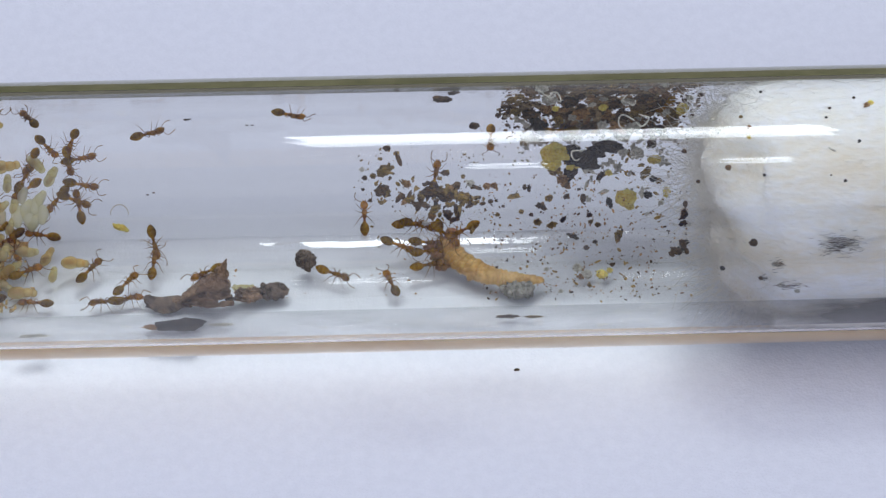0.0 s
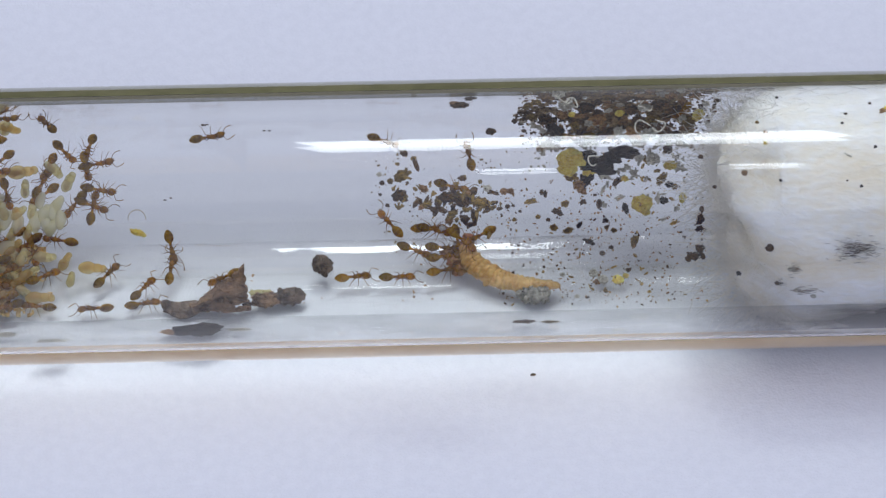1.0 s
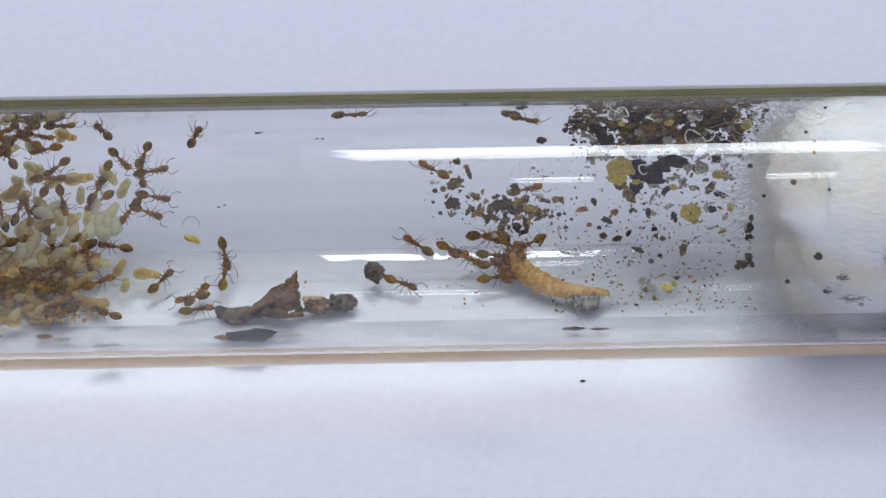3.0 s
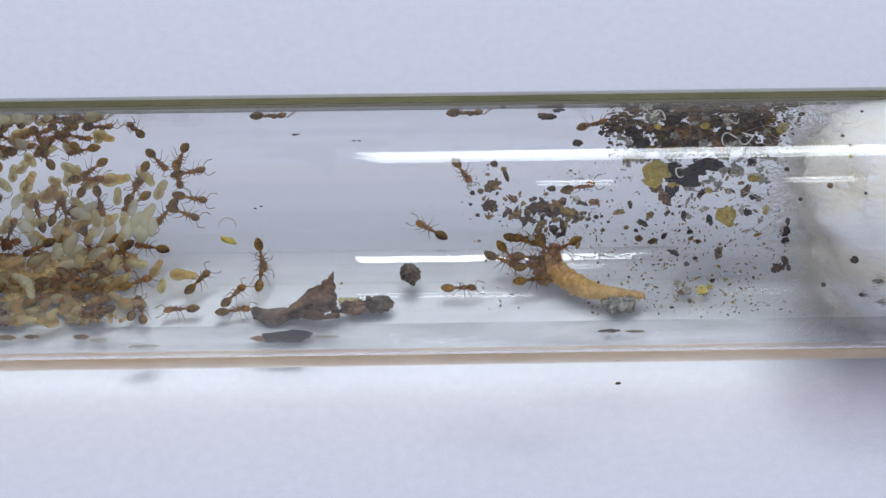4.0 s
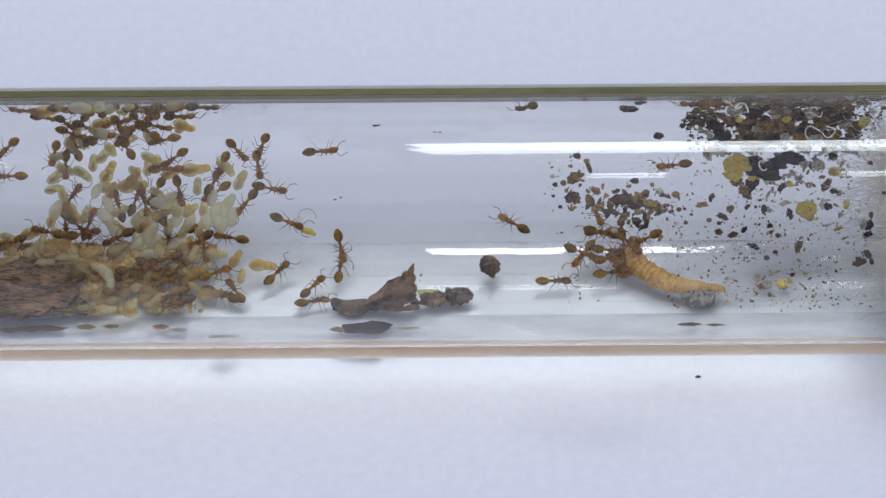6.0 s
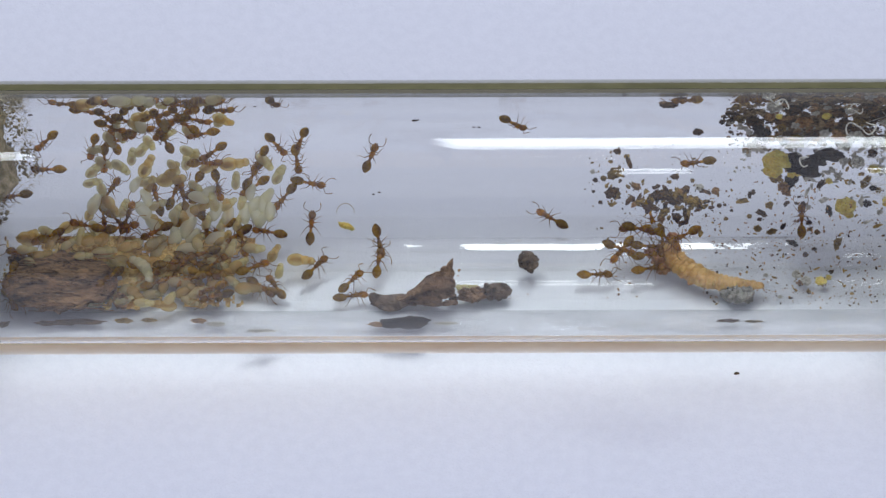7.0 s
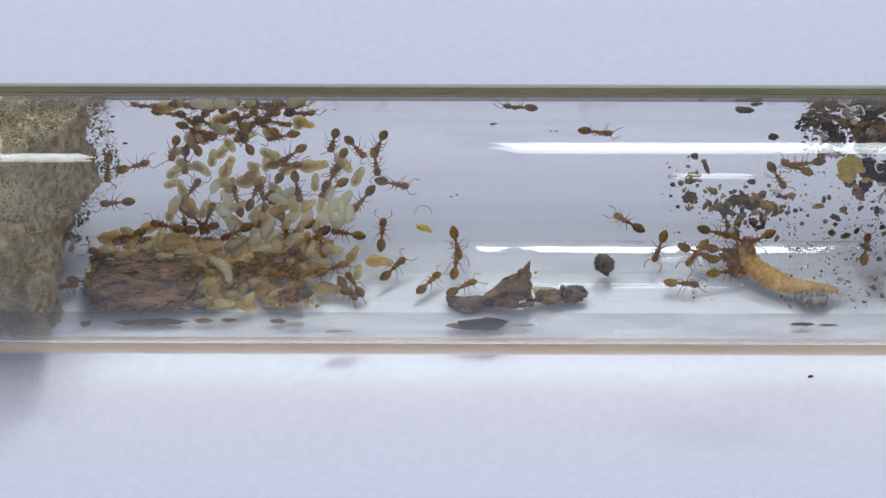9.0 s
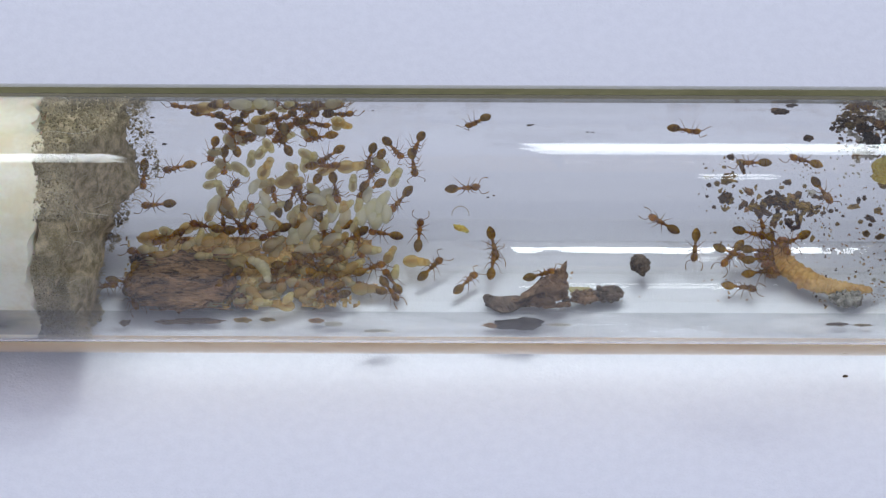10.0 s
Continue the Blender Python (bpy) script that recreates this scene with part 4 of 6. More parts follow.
ant(-27.95, 16.9, 10, 0, "nest", rho=6.60)
ant(-26.07, 22.7, -162, 4, "nest", rho=6.60)
ant(-25.58, -1.8, -151, 0, "nest", rho=6.60)
ant(-26.83, 18.2, -29, 2, "nest", rho=6.60)
ant(-28.89, 35.7, -154, 2, "nest", rho=6.60)
ant(-29.57, 13.5, -21, 2, "nest", rho=6.60)
ant(-26.80, 5.8, -156, 3, "nest", rho=6.60)
ant(-25.22, -7.8, -158, 3, "nest", rho=6.60)
ant(-23.04, 13.8, 22, 0, "nest", rho=6.60)
ant(-25.37, 16.4, 35, 0, "nest", rho=6.60)
ant(-33.00, 38.4, 167, 2, "bark", rho=5.60)
ant(-30.85, 37.1, 11, 0, "bark", rho=5.60)
ant(-34.79, 28.0, -7, 3, "bark", rho=5.60)
ant(-31.53, -0.6, -136, 2, "bark", rho=5.60)
ant(-36.74, 19.2, 170, 4, "bark", rho=5.60)
ant(-37.43, 1.5, -107, 3, "bark", rho=5.60)
ant(-35.30, 30.6, -157, 0, "bark", rho=5.60)
ant(-39.35, 4.4, 13, 1, "floor")
ant(-38.00, 7.9, -9, 4, "floor")
ant(-37.49, -3.8, -65, 1, "floor")
ant(0.11, 36.8, -14, 0, "feed", rho=7.00)
ant(0.59, 27.1, -7, 1, "feed", rho=7.00)
ant(-1.12, 26.0, -23, 3, "feed", rho=7.00)
ant(0.66, 22.3, 6, 2, "feed", rho=7.00)
ant(0.63, 14.2, 9, 4, "feed", rho=7.00)
ant(1.44, 30.2, -80, 2, "feed", rho=7.00)
ant(2.68, 31.6, -153, 4, "feed", rho=6.10)
ant(1.69, 29.4, -42, 2, "feed", rho=6.10)
ant(-30.59, 44.0, 70, 4, "nest", rho=6.50)
ant(-24.80, 138.3, 28, 2, "nest", rho=6.70)
ant(-32.07, 43.8, -84, 2, "nest")
ant(-25.89, 75.7, 2, 0, "nest", rho=6.70)
ant(-26.47, 132.6, -111, 3, "nest", rho=6.70)
ant(-25.93, 55.4, 24, 0, "nest")
ant(-31.23, 42.0, -45, 1, "nest")

# ---- ants that walk: seconds, x, height round the wall, heading ----
crawl(ant(-15.69, 92.4, 20, 2, "walker"), [
    (0.00, -15.69, 92.4, 20), (0.50, -14.77, 91.8, 2), (1.00, -13.20, 93.2, 14), (1.50, -11.18, 99.2, 43), (2.00, -10.13, 117.6, 62), (2.50, -9.14, 132.0, 36), (2.70, -8.67, 126.7, 14), (3.80, -4.71, 141.5, 10), (4.50, 1.62, 141.5, -2), (5.00, 6.38, 139.1, -3), (10.00, 6.38, 139.1, -3)])
crawl(ant(-19.95, 50.4, 100, 4, "walker"), [
    (0.00, -19.95, 50.4, 100), (1.00, -20.14, 52.5, 77), (1.50, -19.56, 65.0, 57), (2.00, -18.35, 75.9, 55), (2.50, -17.83, 86.2, 67), (2.70, -17.60, 90.9, 68), (3.80, -15.41, 136.8, 63), (4.00, -14.84, 137.4, 3), (4.50, -11.76, 138.4, 2), (5.00, -8.37, 139.3, -1), (5.50, -4.92, 137.5, -3), (5.60, -4.36, 137.3, -72), (5.70, -3.80, 137.2, -142), (6.25, -6.12, 125.6, -88), (6.80, -8.44, 114.1, -35), (7.00, -7.54, 100.6, -41), (7.20, -5.78, 94.9, 27), (7.50, -3.82, 116.5, 74), (7.65, -4.08, 127.2, 120), (7.80, -4.34, 137.9, 166), (8.20, -6.26, 121.5, 205), (8.60, -9.43, 118.0, 171), (9.00, -11.85, 128.8, 162), (9.50, -14.00, 130.4, 208), (10.00, -16.56, 107.6, 227)])
crawl(ant(-7.38, 106.8, -25, 4, "walker"), [
    (0.00, -7.38, 106.8, -25), (0.20, -7.10, 97.9, -60), (0.40, -6.21, 89.9, -16), (1.00, -2.82, 87.6, -26), (1.40, -2.71, 75.7, -65), (1.80, -2.17, 75.7, -62), (2.15, -2.26, 72.7, -137), (2.50, -2.34, 69.7, -212), (3.80, -3.95, 85.2, -210), (3.90, -3.68, 80.1, -135), (4.00, -3.42, 74.9, -60), (4.50, -2.90, 69.6, -60), (5.00, -2.80, 66.5, -60), (5.70, -1.20, 54.0, -60), (6.40, 0.60, 44.0, -70), (7.00, 0.80, 43.0, -75), (10.00, 0.80, 43.0, -75)])
crawl(ant(4.44, 83.9, -90, 2, "walker"), [
    (0.00, 4.44, 83.9, -90), (0.40, 3.73, 77.7, -154), (0.80, 2.66, 76.6, -180), (1.00, 2.20, 77.1, -260), (1.40, 2.41, 88.4, -276), (1.60, 2.53, 102.6, -281), (2.00, 2.86, 108.0, -265), (2.50, 2.39, 116.5, -245), (2.57, 2.38, 116.6, -298), (2.63, 2.38, 116.6, -352), (2.70, 2.37, 116.7, -406), (3.80, 3.41, 107.7, -329), (4.50, 6.29, 136.4, -308), (5.00, 6.32, 138.2, -243), (5.50, 6.35, 140.0, -179), (7.00, 2.46, 136.0, -143), (7.50, 3.31, 120.9, -77), (7.80, 3.50, 98.8, -85), (8.00, 3.70, 83.3, -66), (8.50, 4.96, 71.5, -46), (8.75, 4.96, 71.9, -124), (9.00, 4.96, 72.4, -203), (10.00, 3.37, 77.2, -200)])
crawl(ant(1.16, 62.2, 80, 1, "walker"), [
    (0.00, 1.16, 62.2, 80), (0.50, 1.17, 60.9, 31), (1.00, 1.18, 59.6, -17), (2.50, 1.82, 60.4, 15), (3.80, 3.53, 65.1, 9), (4.50, 3.91, 63.3, 31), (5.00, 4.96, 72.2, 5), (5.17, 5.00, 73.1, -54), (5.33, 5.04, 73.9, -113), (5.50, 5.08, 74.8, -172), (6.80, 3.12, 70.1, -172), (7.00, 3.52, 72.9, -172), (7.17, 3.45, 72.1, -113), (7.33, 3.38, 71.3, -54), (7.50, 3.31, 70.5, 5), (8.00, 3.66, 70.0, -25), (8.50, 3.89, 68.2, -25), (9.00, 3.82, 67.4, -59), (10.00, 4.48, 59.7, -54)])
crawl(ant(-3.08, 41.4, 90, 2, "walker"), [
    (0.00, -3.08, 41.4, 90), (0.60, -2.75, 42.5, 125), (1.00, -2.56, 41.1, 130), (1.50, -2.52, 37.0, 125), (2.00, -2.58, 35.9, 120), (2.50, -2.30, 33.8, 135), (2.60, -2.25, 33.0, 60), (2.70, -2.21, 32.2, -14), (3.80, -0.59, 30.1, -33), (4.15, -0.80, 27.9, -80), (4.50, -1.01, 25.7, -128), (10.00, -1.01, 25.7, -128)])
crawl(ant(-0.34, 37.4, 0, 2, "walker"), [
    (0.00, -0.34, 37.4, 0), (1.00, -0.21, 38.1, 0), (2.50, -0.18, 38.2, 3), (4.00, 0.54, 38.4, 3), (4.50, 0.42, 38.2, -54), (5.00, 0.29, 37.9, -110), (5.50, 0.17, 37.7, -167), (7.00, -0.14, 37.1, -180), (7.50, -0.96, 36.5, -168), (8.00, -2.25, 33.3, -155), (8.50, -3.06, 29.9, -145), (9.00, -3.26, 29.2, -110), (9.50, -3.36, 29.8, -95), (10.00, -3.25, 30.1, -95)])
crawl(ant(-1.61, 5.0, 110, 4, "walker"), [
    (0.00, -1.61, 5.0, 110), (0.50, -1.89, 8.4, 55), (1.00, -2.17, 11.8, 0), (2.00, -2.66, 19.1, 30), (2.25, -2.83, 22.3, 82), (2.50, -3.00, 25.4, 133), (3.80, -5.33, 43.0, 150), (4.50, -5.26, 42.7, 150), (5.50, -5.17, 42.2, 150), (7.00, -5.19, 42.5, 150), (7.50, -5.14, 42.4, 150), (8.00, -5.14, 42.2, 150), (9.00, -5.13, 42.1, 150), (10.00, -5.18, 41.8, 150)])
crawl(ant(-5.00, 11.4, -25, 0, "floor"), [
    (0.00, -5.00, 11.4, -25), (0.50, -4.75, 10.7, -25), (1.00, -4.78, 12.4, 5), (2.00, -5.00, 15.0, 40), (2.50, -4.99, 15.6, 40), (2.70, -5.07, 14.5, -30), (3.80, -4.15, 11.4, 0), (4.50, -2.89, 9.5, 0), (5.00, -2.94, 10.0, 0), (5.50, -2.90, 9.8, 0), (7.00, -2.60, 11.7, 0), (7.50, -2.61, 11.7, 0), (8.00, -2.60, 12.0, 0), (8.50, -2.59, 11.2, -36), (9.00, -1.94, 7.9, -5), (9.50, -0.98, 5.9, -10), (10.00, -0.60, 5.9, -10)])
crawl(ant(-19.81, 76.5, 12, 2, "walker"), [
    (0.00, -19.81, 76.5, 12), (5.00, -19.81, 76.5, 12), (5.20, -19.64, 80.4, 12), (5.50, -17.96, 79.8, 12), (5.70, -16.90, 85.2, -12), (6.25, -16.64, 81.1, 39), (6.80, -16.38, 76.9, 90), (7.00, -16.04, 76.2, 70), (7.10, -15.94, 72.7, 13), (7.20, -15.85, 69.2, -44), (7.50, -14.49, 63.5, -21), (7.80, -13.03, 60.2, -4), (8.00, -11.65, 62.0, 24), (8.20, -10.74, 68.8, 38), (8.40, -9.82, 74.0, 57), (8.60, -9.34, 86.8, 58), (8.80, -8.15, 96.3, 29), (9.00, -7.20, 96.7, -10), (9.20, -6.05, 93.2, 17), (9.40, -4.78, 103.0, 42), (9.60, -3.92, 109.4, -27), (10.00, -4.05, 99.8, -15)])
crawl(ant(-20.20, 53.6, -23, 2, "walker"), [
    (0.00, -20.20, 53.6, -23), (5.00, -20.20, 53.6, -23), (5.40, -20.33, 51.1, -23), (5.60, -18.46, 47.4, -61), (6.20, -19.00, 43.2, 12), (6.80, -19.53, 39.0, 85), (10.00, -20.08, 35.6, 85)])
crawl(ant(-19.75, 61.7, -12, 2, "walker"), [
    (0.00, -19.75, 61.7, -12), (8.20, -19.75, 61.7, -12), (8.50, -19.86, 62.1, -12), (9.00, -19.43, 62.6, -12), (9.50, -18.52, 59.7, -7), (10.00, -17.40, 60.5, 5)])
crawl(ant(-17.20, -2.1, 10, 1, "floor"), [
    (0.00, -17.20, -2.1, 10), (7.00, -17.20, -2.1, 10), (7.50, -16.85, -2.5, -7), (8.00, -16.60, -2.7, 18), (8.50, -16.13, -0.5, 34), (9.00, -15.21, 5.3, 32), (9.50, -14.25, 9.4, 21), (10.00, -12.67, 13.3, 16)])
crawl(ant(-12.48, 13.7, -154, 0, "floor"), [
    (0.00, -12.48, 13.7, -154), (2.10, -12.48, 13.7, -154), (2.30, -12.95, 11.7, -167), (2.50, -13.84, 11.2, -174), (2.70, -15.47, 9.6, -167), (3.80, -20.05, -0.9, -170), (4.50, -21.04, 1.7, -203), (5.00, -21.67, 5.0, -212), (5.50, -21.92, 6.3, -240), (7.00, -21.73, 4.8, -240), (10.00, -21.71, 9.1, -240)])
crawl(ant(-18.37, -3.9, -176, 1, "floor"), [
    (0.00, -18.37, -3.9, -176), (0.50, -18.80, -5.5, -176), (1.00, -20.06, -4.9, -177), (1.50, -21.52, -6.6, -180), (2.50, -22.62, -4.0, -190), (3.50, -22.67, -2.6, -233), (4.50, -22.72, -1.2, -276), (5.50, -22.55, 1.1, -200), (10.00, -23.04, 4.6, -200)])
crawl(ant(-22.52, 108.2, 111, 2, "walker"), [
    (0.00, -22.52, 108.2, 111), (3.80, -22.52, 108.2, 111), (4.00, -22.79, 111.5, 111), (4.50, -23.53, 130.2, 111), (5.00, -24.02, 138.7, 120), (5.25, -24.07, 138.8, 58), (5.50, -24.13, 138.9, -4), (6.80, -21.78, 137.5, -45), (7.20, -21.67, 118.4, -98), (7.50, -22.44, 99.7, -80), (8.00, -22.71, 93.0, -100), (9.00, -22.99, 88.9, -102), (10.00, -23.08, 78.6, -105)])
crawl(ant(-35.38, 87.2, -130, 3, "walker"), [
    (0.00, -35.38, 87.2, -130), (7.50, -35.38, 87.2, -130), (8.00, -35.56, 85.5, -120), (8.50, -36.09, 79.3, -121), (9.00, -36.62, 70.9, -95), (9.50, -36.74, 69.6, -120), (10.00, -36.87, 67.2, -95)])
crawl(ant(-35.35, 69.7, 180, 1, "walker"), [
    (0.00, -35.35, 69.7, 180), (7.00, -35.35, 69.7, 180), (7.50, -35.24, 70.0, 180), (8.00, -35.20, 70.5, 180), (8.33, -35.16, 71.0, 126), (8.67, -35.12, 71.4, 73), (9.00, -35.08, 71.9, 19), (9.33, -34.96, 71.9, 78), (9.67, -34.84, 71.9, 136), (10.00, -34.72, 71.9, 195)])
crawl(ant(-37.40, 55.1, 190, 0, "walker"), [
    (0.00, -37.40, 55.1, 190), (7.00, -37.40, 55.1, 190), (7.25, -36.96, 53.6, 270), (7.50, -36.51, 52.1, 350), (7.67, -36.35, 52.4, 295), (7.83, -36.19, 52.7, 240), (8.00, -36.03, 53.1, 185), (9.00, -36.15, 51.8, 185), (10.00, -36.04, 51.0, 185)])
crawl(ant(14.60, 108.6, -114, 0, "walker"), [
    (0.00, 14.60, 108.6, -114), (5.70, 14.60, 108.6, -114), (6.20, 12.75, 73.5, -122), (6.50, 11.27, 58.1, -196), (6.80, 9.79, 42.8, -270), (7.00, 9.83, 41.2, -270), (7.50, 9.69, 40.3, -270), (8.00, 9.61, 39.0, -270), (8.17, 9.60, 38.4, -216), (8.33, 9.59, 37.9, -161), (8.50, 9.58, 37.4, -107), (8.67, 9.47, 34.5, -164), (8.83, 9.36, 31.6, -222), (9.00, 9.24, 28.6, -280), (10.00, 9.24, 28.6, -280)])
crawl(ant(8.60, 88.0, 180, 1, "walker"), [
    (0.00, 8.60, 88.0, 180), (8.40, 8.60, 88.0, 180), (8.80, 6.60, 78.0, 190), (9.00, 5.60, 75.0, 190), (9.50, 2.30, 77.0, 180), (9.80, 1.05, 75.0, 185), (10.00, 0.20, 76.0, 180)])
crawl(ant(-22.55, -3.5, 175, 4, "floor"), [
    (0.00, -22.55, -3.5, 175), (0.50, -23.19, -2.2, 171), (1.00, -23.42, -2.3, 171), (2.50, -23.47, 0.3, 170), (3.50, -23.25, 0.9, 107), (4.50, -23.03, 1.6, 43), (5.00, -22.95, 4.4, 11), (10.00, -21.84, 3.5, -60)])


# ---- brood: x, height round the wall, heading ----
brood(-32.64, 128.5, 42, "amber", 1.40, 0.46)
brood(-30.64, 141.5, 0, "white", 1.08, 0.43)
brood(-29.46, 141.7, 65, "white", 1.08, 0.39)
brood(-28.80, 141.7, -65, "white", 0.86, 0.48)
brood(-29.99, 138.3, 24, "cream", 1.08, 0.54)
brood(-27.72, 141.7, 65, "cream", 0.86, 0.44)
brood(-24.77, 104.9, -45, "amber", 1.13, 0.44)
brood(-31.06, 99.7, 72, "cream", 0.86, 0.34)
brood(-29.62, 100.6, -79, "white", 1.03, 0.56)
brood(-29.24, 85.2, -67, "cream", 0.97, 0.34)
brood(-31.00, 70.7, -43, "cream", 1.08, 0.45)
brood(-32.55, 69.3, 38, "cream", 1.08, 0.54)
brood(-30.30, 76.4, 82, "cream", 0.97, 0.36)
brood(-29.45, 71.0, 63, "amber", 1.19, 0.51)
brood(-29.46, 62.9, 11, "cream", 0.97, 0.57)
brood(-32.34, 81.4, 0, "cream", 0.97, 0.49)
brood(-28.08, 63.8, 5, "amber", 1.30, 0.53)
brood(-27.04, 73.8, 81, "cream", 1.03, 0.36)
brood(-26.52, 75.9, 82, "cream", 0.97, 0.44)
brood(-25.67, 70.5, 22, "amber", 1.03, 0.37)
brood(-24.28, 73.0, 6, "amber", 1.30, 0.54)
brood(-22.39, 73.5, -54, "cream", 1.13, 0.40)
brood(-24.12, 62.8, 85, "cream", 0.92, 0.44)
brood(-23.26, 56.8, 71, "white", 0.86, 0.58)
brood(-25.85, 56.7, 41, "white", 0.92, 0.54)
brood(-26.53, 59.9, -41, "cream", 0.86, 0.57)
brood(-21.54, 66.0, 62, "cream", 1.08, 0.44)
brood(-22.92, 44.5, -70, "white", 1.08, 0.45)
brood(-22.50, 51.5, 70, "white", 1.03, 0.51)
brood(-23.61, 45.4, 80, "white", 1.08, 0.45)
brood(-24.64, 43.6, 80, "white", 1.08, 0.40)
brood(-25.34, 46.6, 60, "white", 1.03, 0.43)
brood(-26.10, 49.5, 30, "cream", 0.97, 0.37)
brood(-26.89, 45.3, 70, "white", 1.08, 0.42)
brood(-27.05, 38.3, 60, "white", 1.19, 0.58)
brood(-27.75, 43.5, 80, "cream", 0.86, 0.57)
brood(-30.86, 48.2, 70, "cream", 0.97, 0.49)
brood(-29.65, 47.3, -50, "white", 1.19, 0.45)
brood(-29.06, 40.5, -60, "white", 1.19, 0.41)
brood(-26.30, 33.5, 20, "cream", 1.08, 0.35)
brood(-27.04, 26.9, 0, "white", 1.08, 0.58)
brood(-24.98, 32.3, 40, "amber", 0.97, 0.53)
brood(-24.37, 25.5, 71, "cream", 0.97, 1.11)
brood(-25.65, 25.1, 10, "amber", 1.08, 0.66)
brood(-23.08, 27.1, 0, "cream", 1.08, 0.53)
brood(-21.87, 24.0, 61, "amber", 0.92, 0.52)
brood(-23.93, 18.8, 32, "cream", 0.97, 0.50)
brood(-25.22, 17.1, -22, "cream", 1.08, 0.93)
brood(-26.65, 12.2, 0, "cream", 0.97, 1.01)
brood(-27.71, 18.1, 43, "amber", 0.97, 0.66)
brood(-21.51, 14.1, 81, "cream", 0.86, 0.51)
brood(-20.31, 20.9, -5, "amber", 1.19, 0.40)
brood(-23.38, 3.5, 0, "amber", 1.24, 0.45)
brood(-26.26, -3.6, 40, "cream", 1.08, 1.02)
brood(-26.97, 2.7, -37, "amber", 1.08, 0.95)
brood(-29.02, -1.0, 14, "cream", 1.08, 0.59)
brood(-27.94, -10.3, 71, "cream", 0.97, 1.18)
brood(-30.03, -3.7, -51, "amber", 1.08, 0.91)
brood(-30.69, -7.9, 30, "cream", 0.97, 0.85)
brood(-28.77, 26.4, 51, "cream", 1.08, 0.34)
brood(-29.42, 19.4, 0, "amber", 1.08, 0.82)
brood(-28.40, 17.8, 62, "cream", 1.08, 0.56)
brood(-24.25, 7.7, -35, "cream", 0.97, 0.50)
brood(-25.43, 4.2, 57, "amber", 1.03, 0.75)
brood(-27.48, 3.9, 0, "cream", 1.08, 1.07)
brood(-28.34, 2.9, 74, "amber", 0.97, 0.91)
brood(-29.47, -12.7, 0, "cream", 0.97, 1.05)
brood(-26.77, -6.7, -29, "cream", 0.97, 0.64)
brood(-31.76, -2.5, 39, "amber", 0.97, 0.49)
brood(-32.59, -7.2, 0, "cream", 0.97, 0.51)
brood(-27.83, 71.1, -58, "cream", 0.92, 0.54)
brood(-29.30, 60.3, 65, "amber", 0.89, 0.42)
brood(-28.22, 100.4, -83, "amber", 0.90, 0.54)
brood(-32.54, 36.7, -64, "cream", 1.11, 0.55)
brood(-25.36, 33.0, 17, "white", 1.10, 0.50)
brood(-28.96, 136.6, -90, "cream", 1.10, 0.57)
brood(-31.55, 89.2, -70, "cream", 1.12, 0.57)
brood(-31.86, 48.2, -39, "cream", 0.95, 0.46)
brood(-31.63, 9.0, 43, "amber", 0.89, 0.81)
brood(-26.92, 93.4, -79, "cream", 0.97, 0.37)
brood(-24.97, 105.1, 78, "cream", 1.06, 0.54)
brood(-32.65, 50.6, 65, "white", 1.09, 0.56)
brood(-24.64, 48.7, -82, "amber", 0.90, 0.45)
brood(-25.90, 136.7, 7, "amber", 1.09, 0.50)
brood(-26.33, 26.2, -69, "cream", 1.10, 0.98)
brood(-27.97, 67.7, 59, "amber", 1.07, 0.51)
brood(-28.12, 91.2, 32, "cream", 0.94, 0.37)
brood(-29.62, 82.1, 49, "cream", 1.08, 0.53)
brood(-28.82, 50.1, 19, "cream", 0.99, 0.48)
brood(-26.45, 126.4, 84, "amber", 0.93, 0.50)
brood(-27.22, 4.7, 59, "white", 0.96, 0.71)
brood(-31.21, 18.0, -26, "cream", 0.87, 0.89)
brood(-30.06, 100.7, -73, "cream", 1.03, 0.52)
brood(-32.71, 62.0, 10, "cream", 0.94, 0.49)
brood(-31.65, 50.0, -55, "amber", 1.12, 0.51)
brood(-29.66, 107.5, 35, "amber", 0.98, 0.34)
brood(-24.87, 27.8, 66, "cream", 0.99, 0.47)
brood(-31.75, 24.0, -70, "cream", 0.91, 0.73)
brood(-27.72, 46.8, 49, "cream", 0.97, 0.49)
brood(-26.86, 46.8, -23, "cream", 1.00, 0.38)
brood(-26.47, 47.8, 21, "amber", 1.02, 0.50)
brood(-27.09, 41.7, -74, "amber", 1.10, 0.49)
brood(-26.89, 78.9, -39, "cream", 1.06, 0.34)
brood(-32.13, 57.2, -75, "cream", 0.99, 0.45)
brood(-25.12, 138.6, -53, "cream", 1.10, 0.39)
brood(-28.85, 6.0, 62, "cream", 1.04, 0.38)
brood(-32.87, 46.3, 66, "amber", 0.87, 0.36)
brood(-28.29, 122.4, -66, "cream", 0.87, 0.41)
brood(-31.90, 138.3, 81, "amber", 0.99, 0.38)
brood(-27.71, 35.2, -71, "white", 0.95, 0.38)
brood(-33.12, 7.1, 66, "amber", 0.91, 0.34)
brood(-31.99, 73.3, -35, "cream", 0.98, 0.45)
brood(-30.93, 90.2, -70, "cream", 0.87, 0.43)
brood(-28.89, 30.3, 30, "cream", 1.04, 0.88)
brood(-28.96, 42.3, -30, "amber", 0.86, 0.48)
brood(-25.04, 141.6, -51, "cream", 1.12, 0.39)
brood(-26.36, 54.8, -20, "white", 1.04, 0.76)
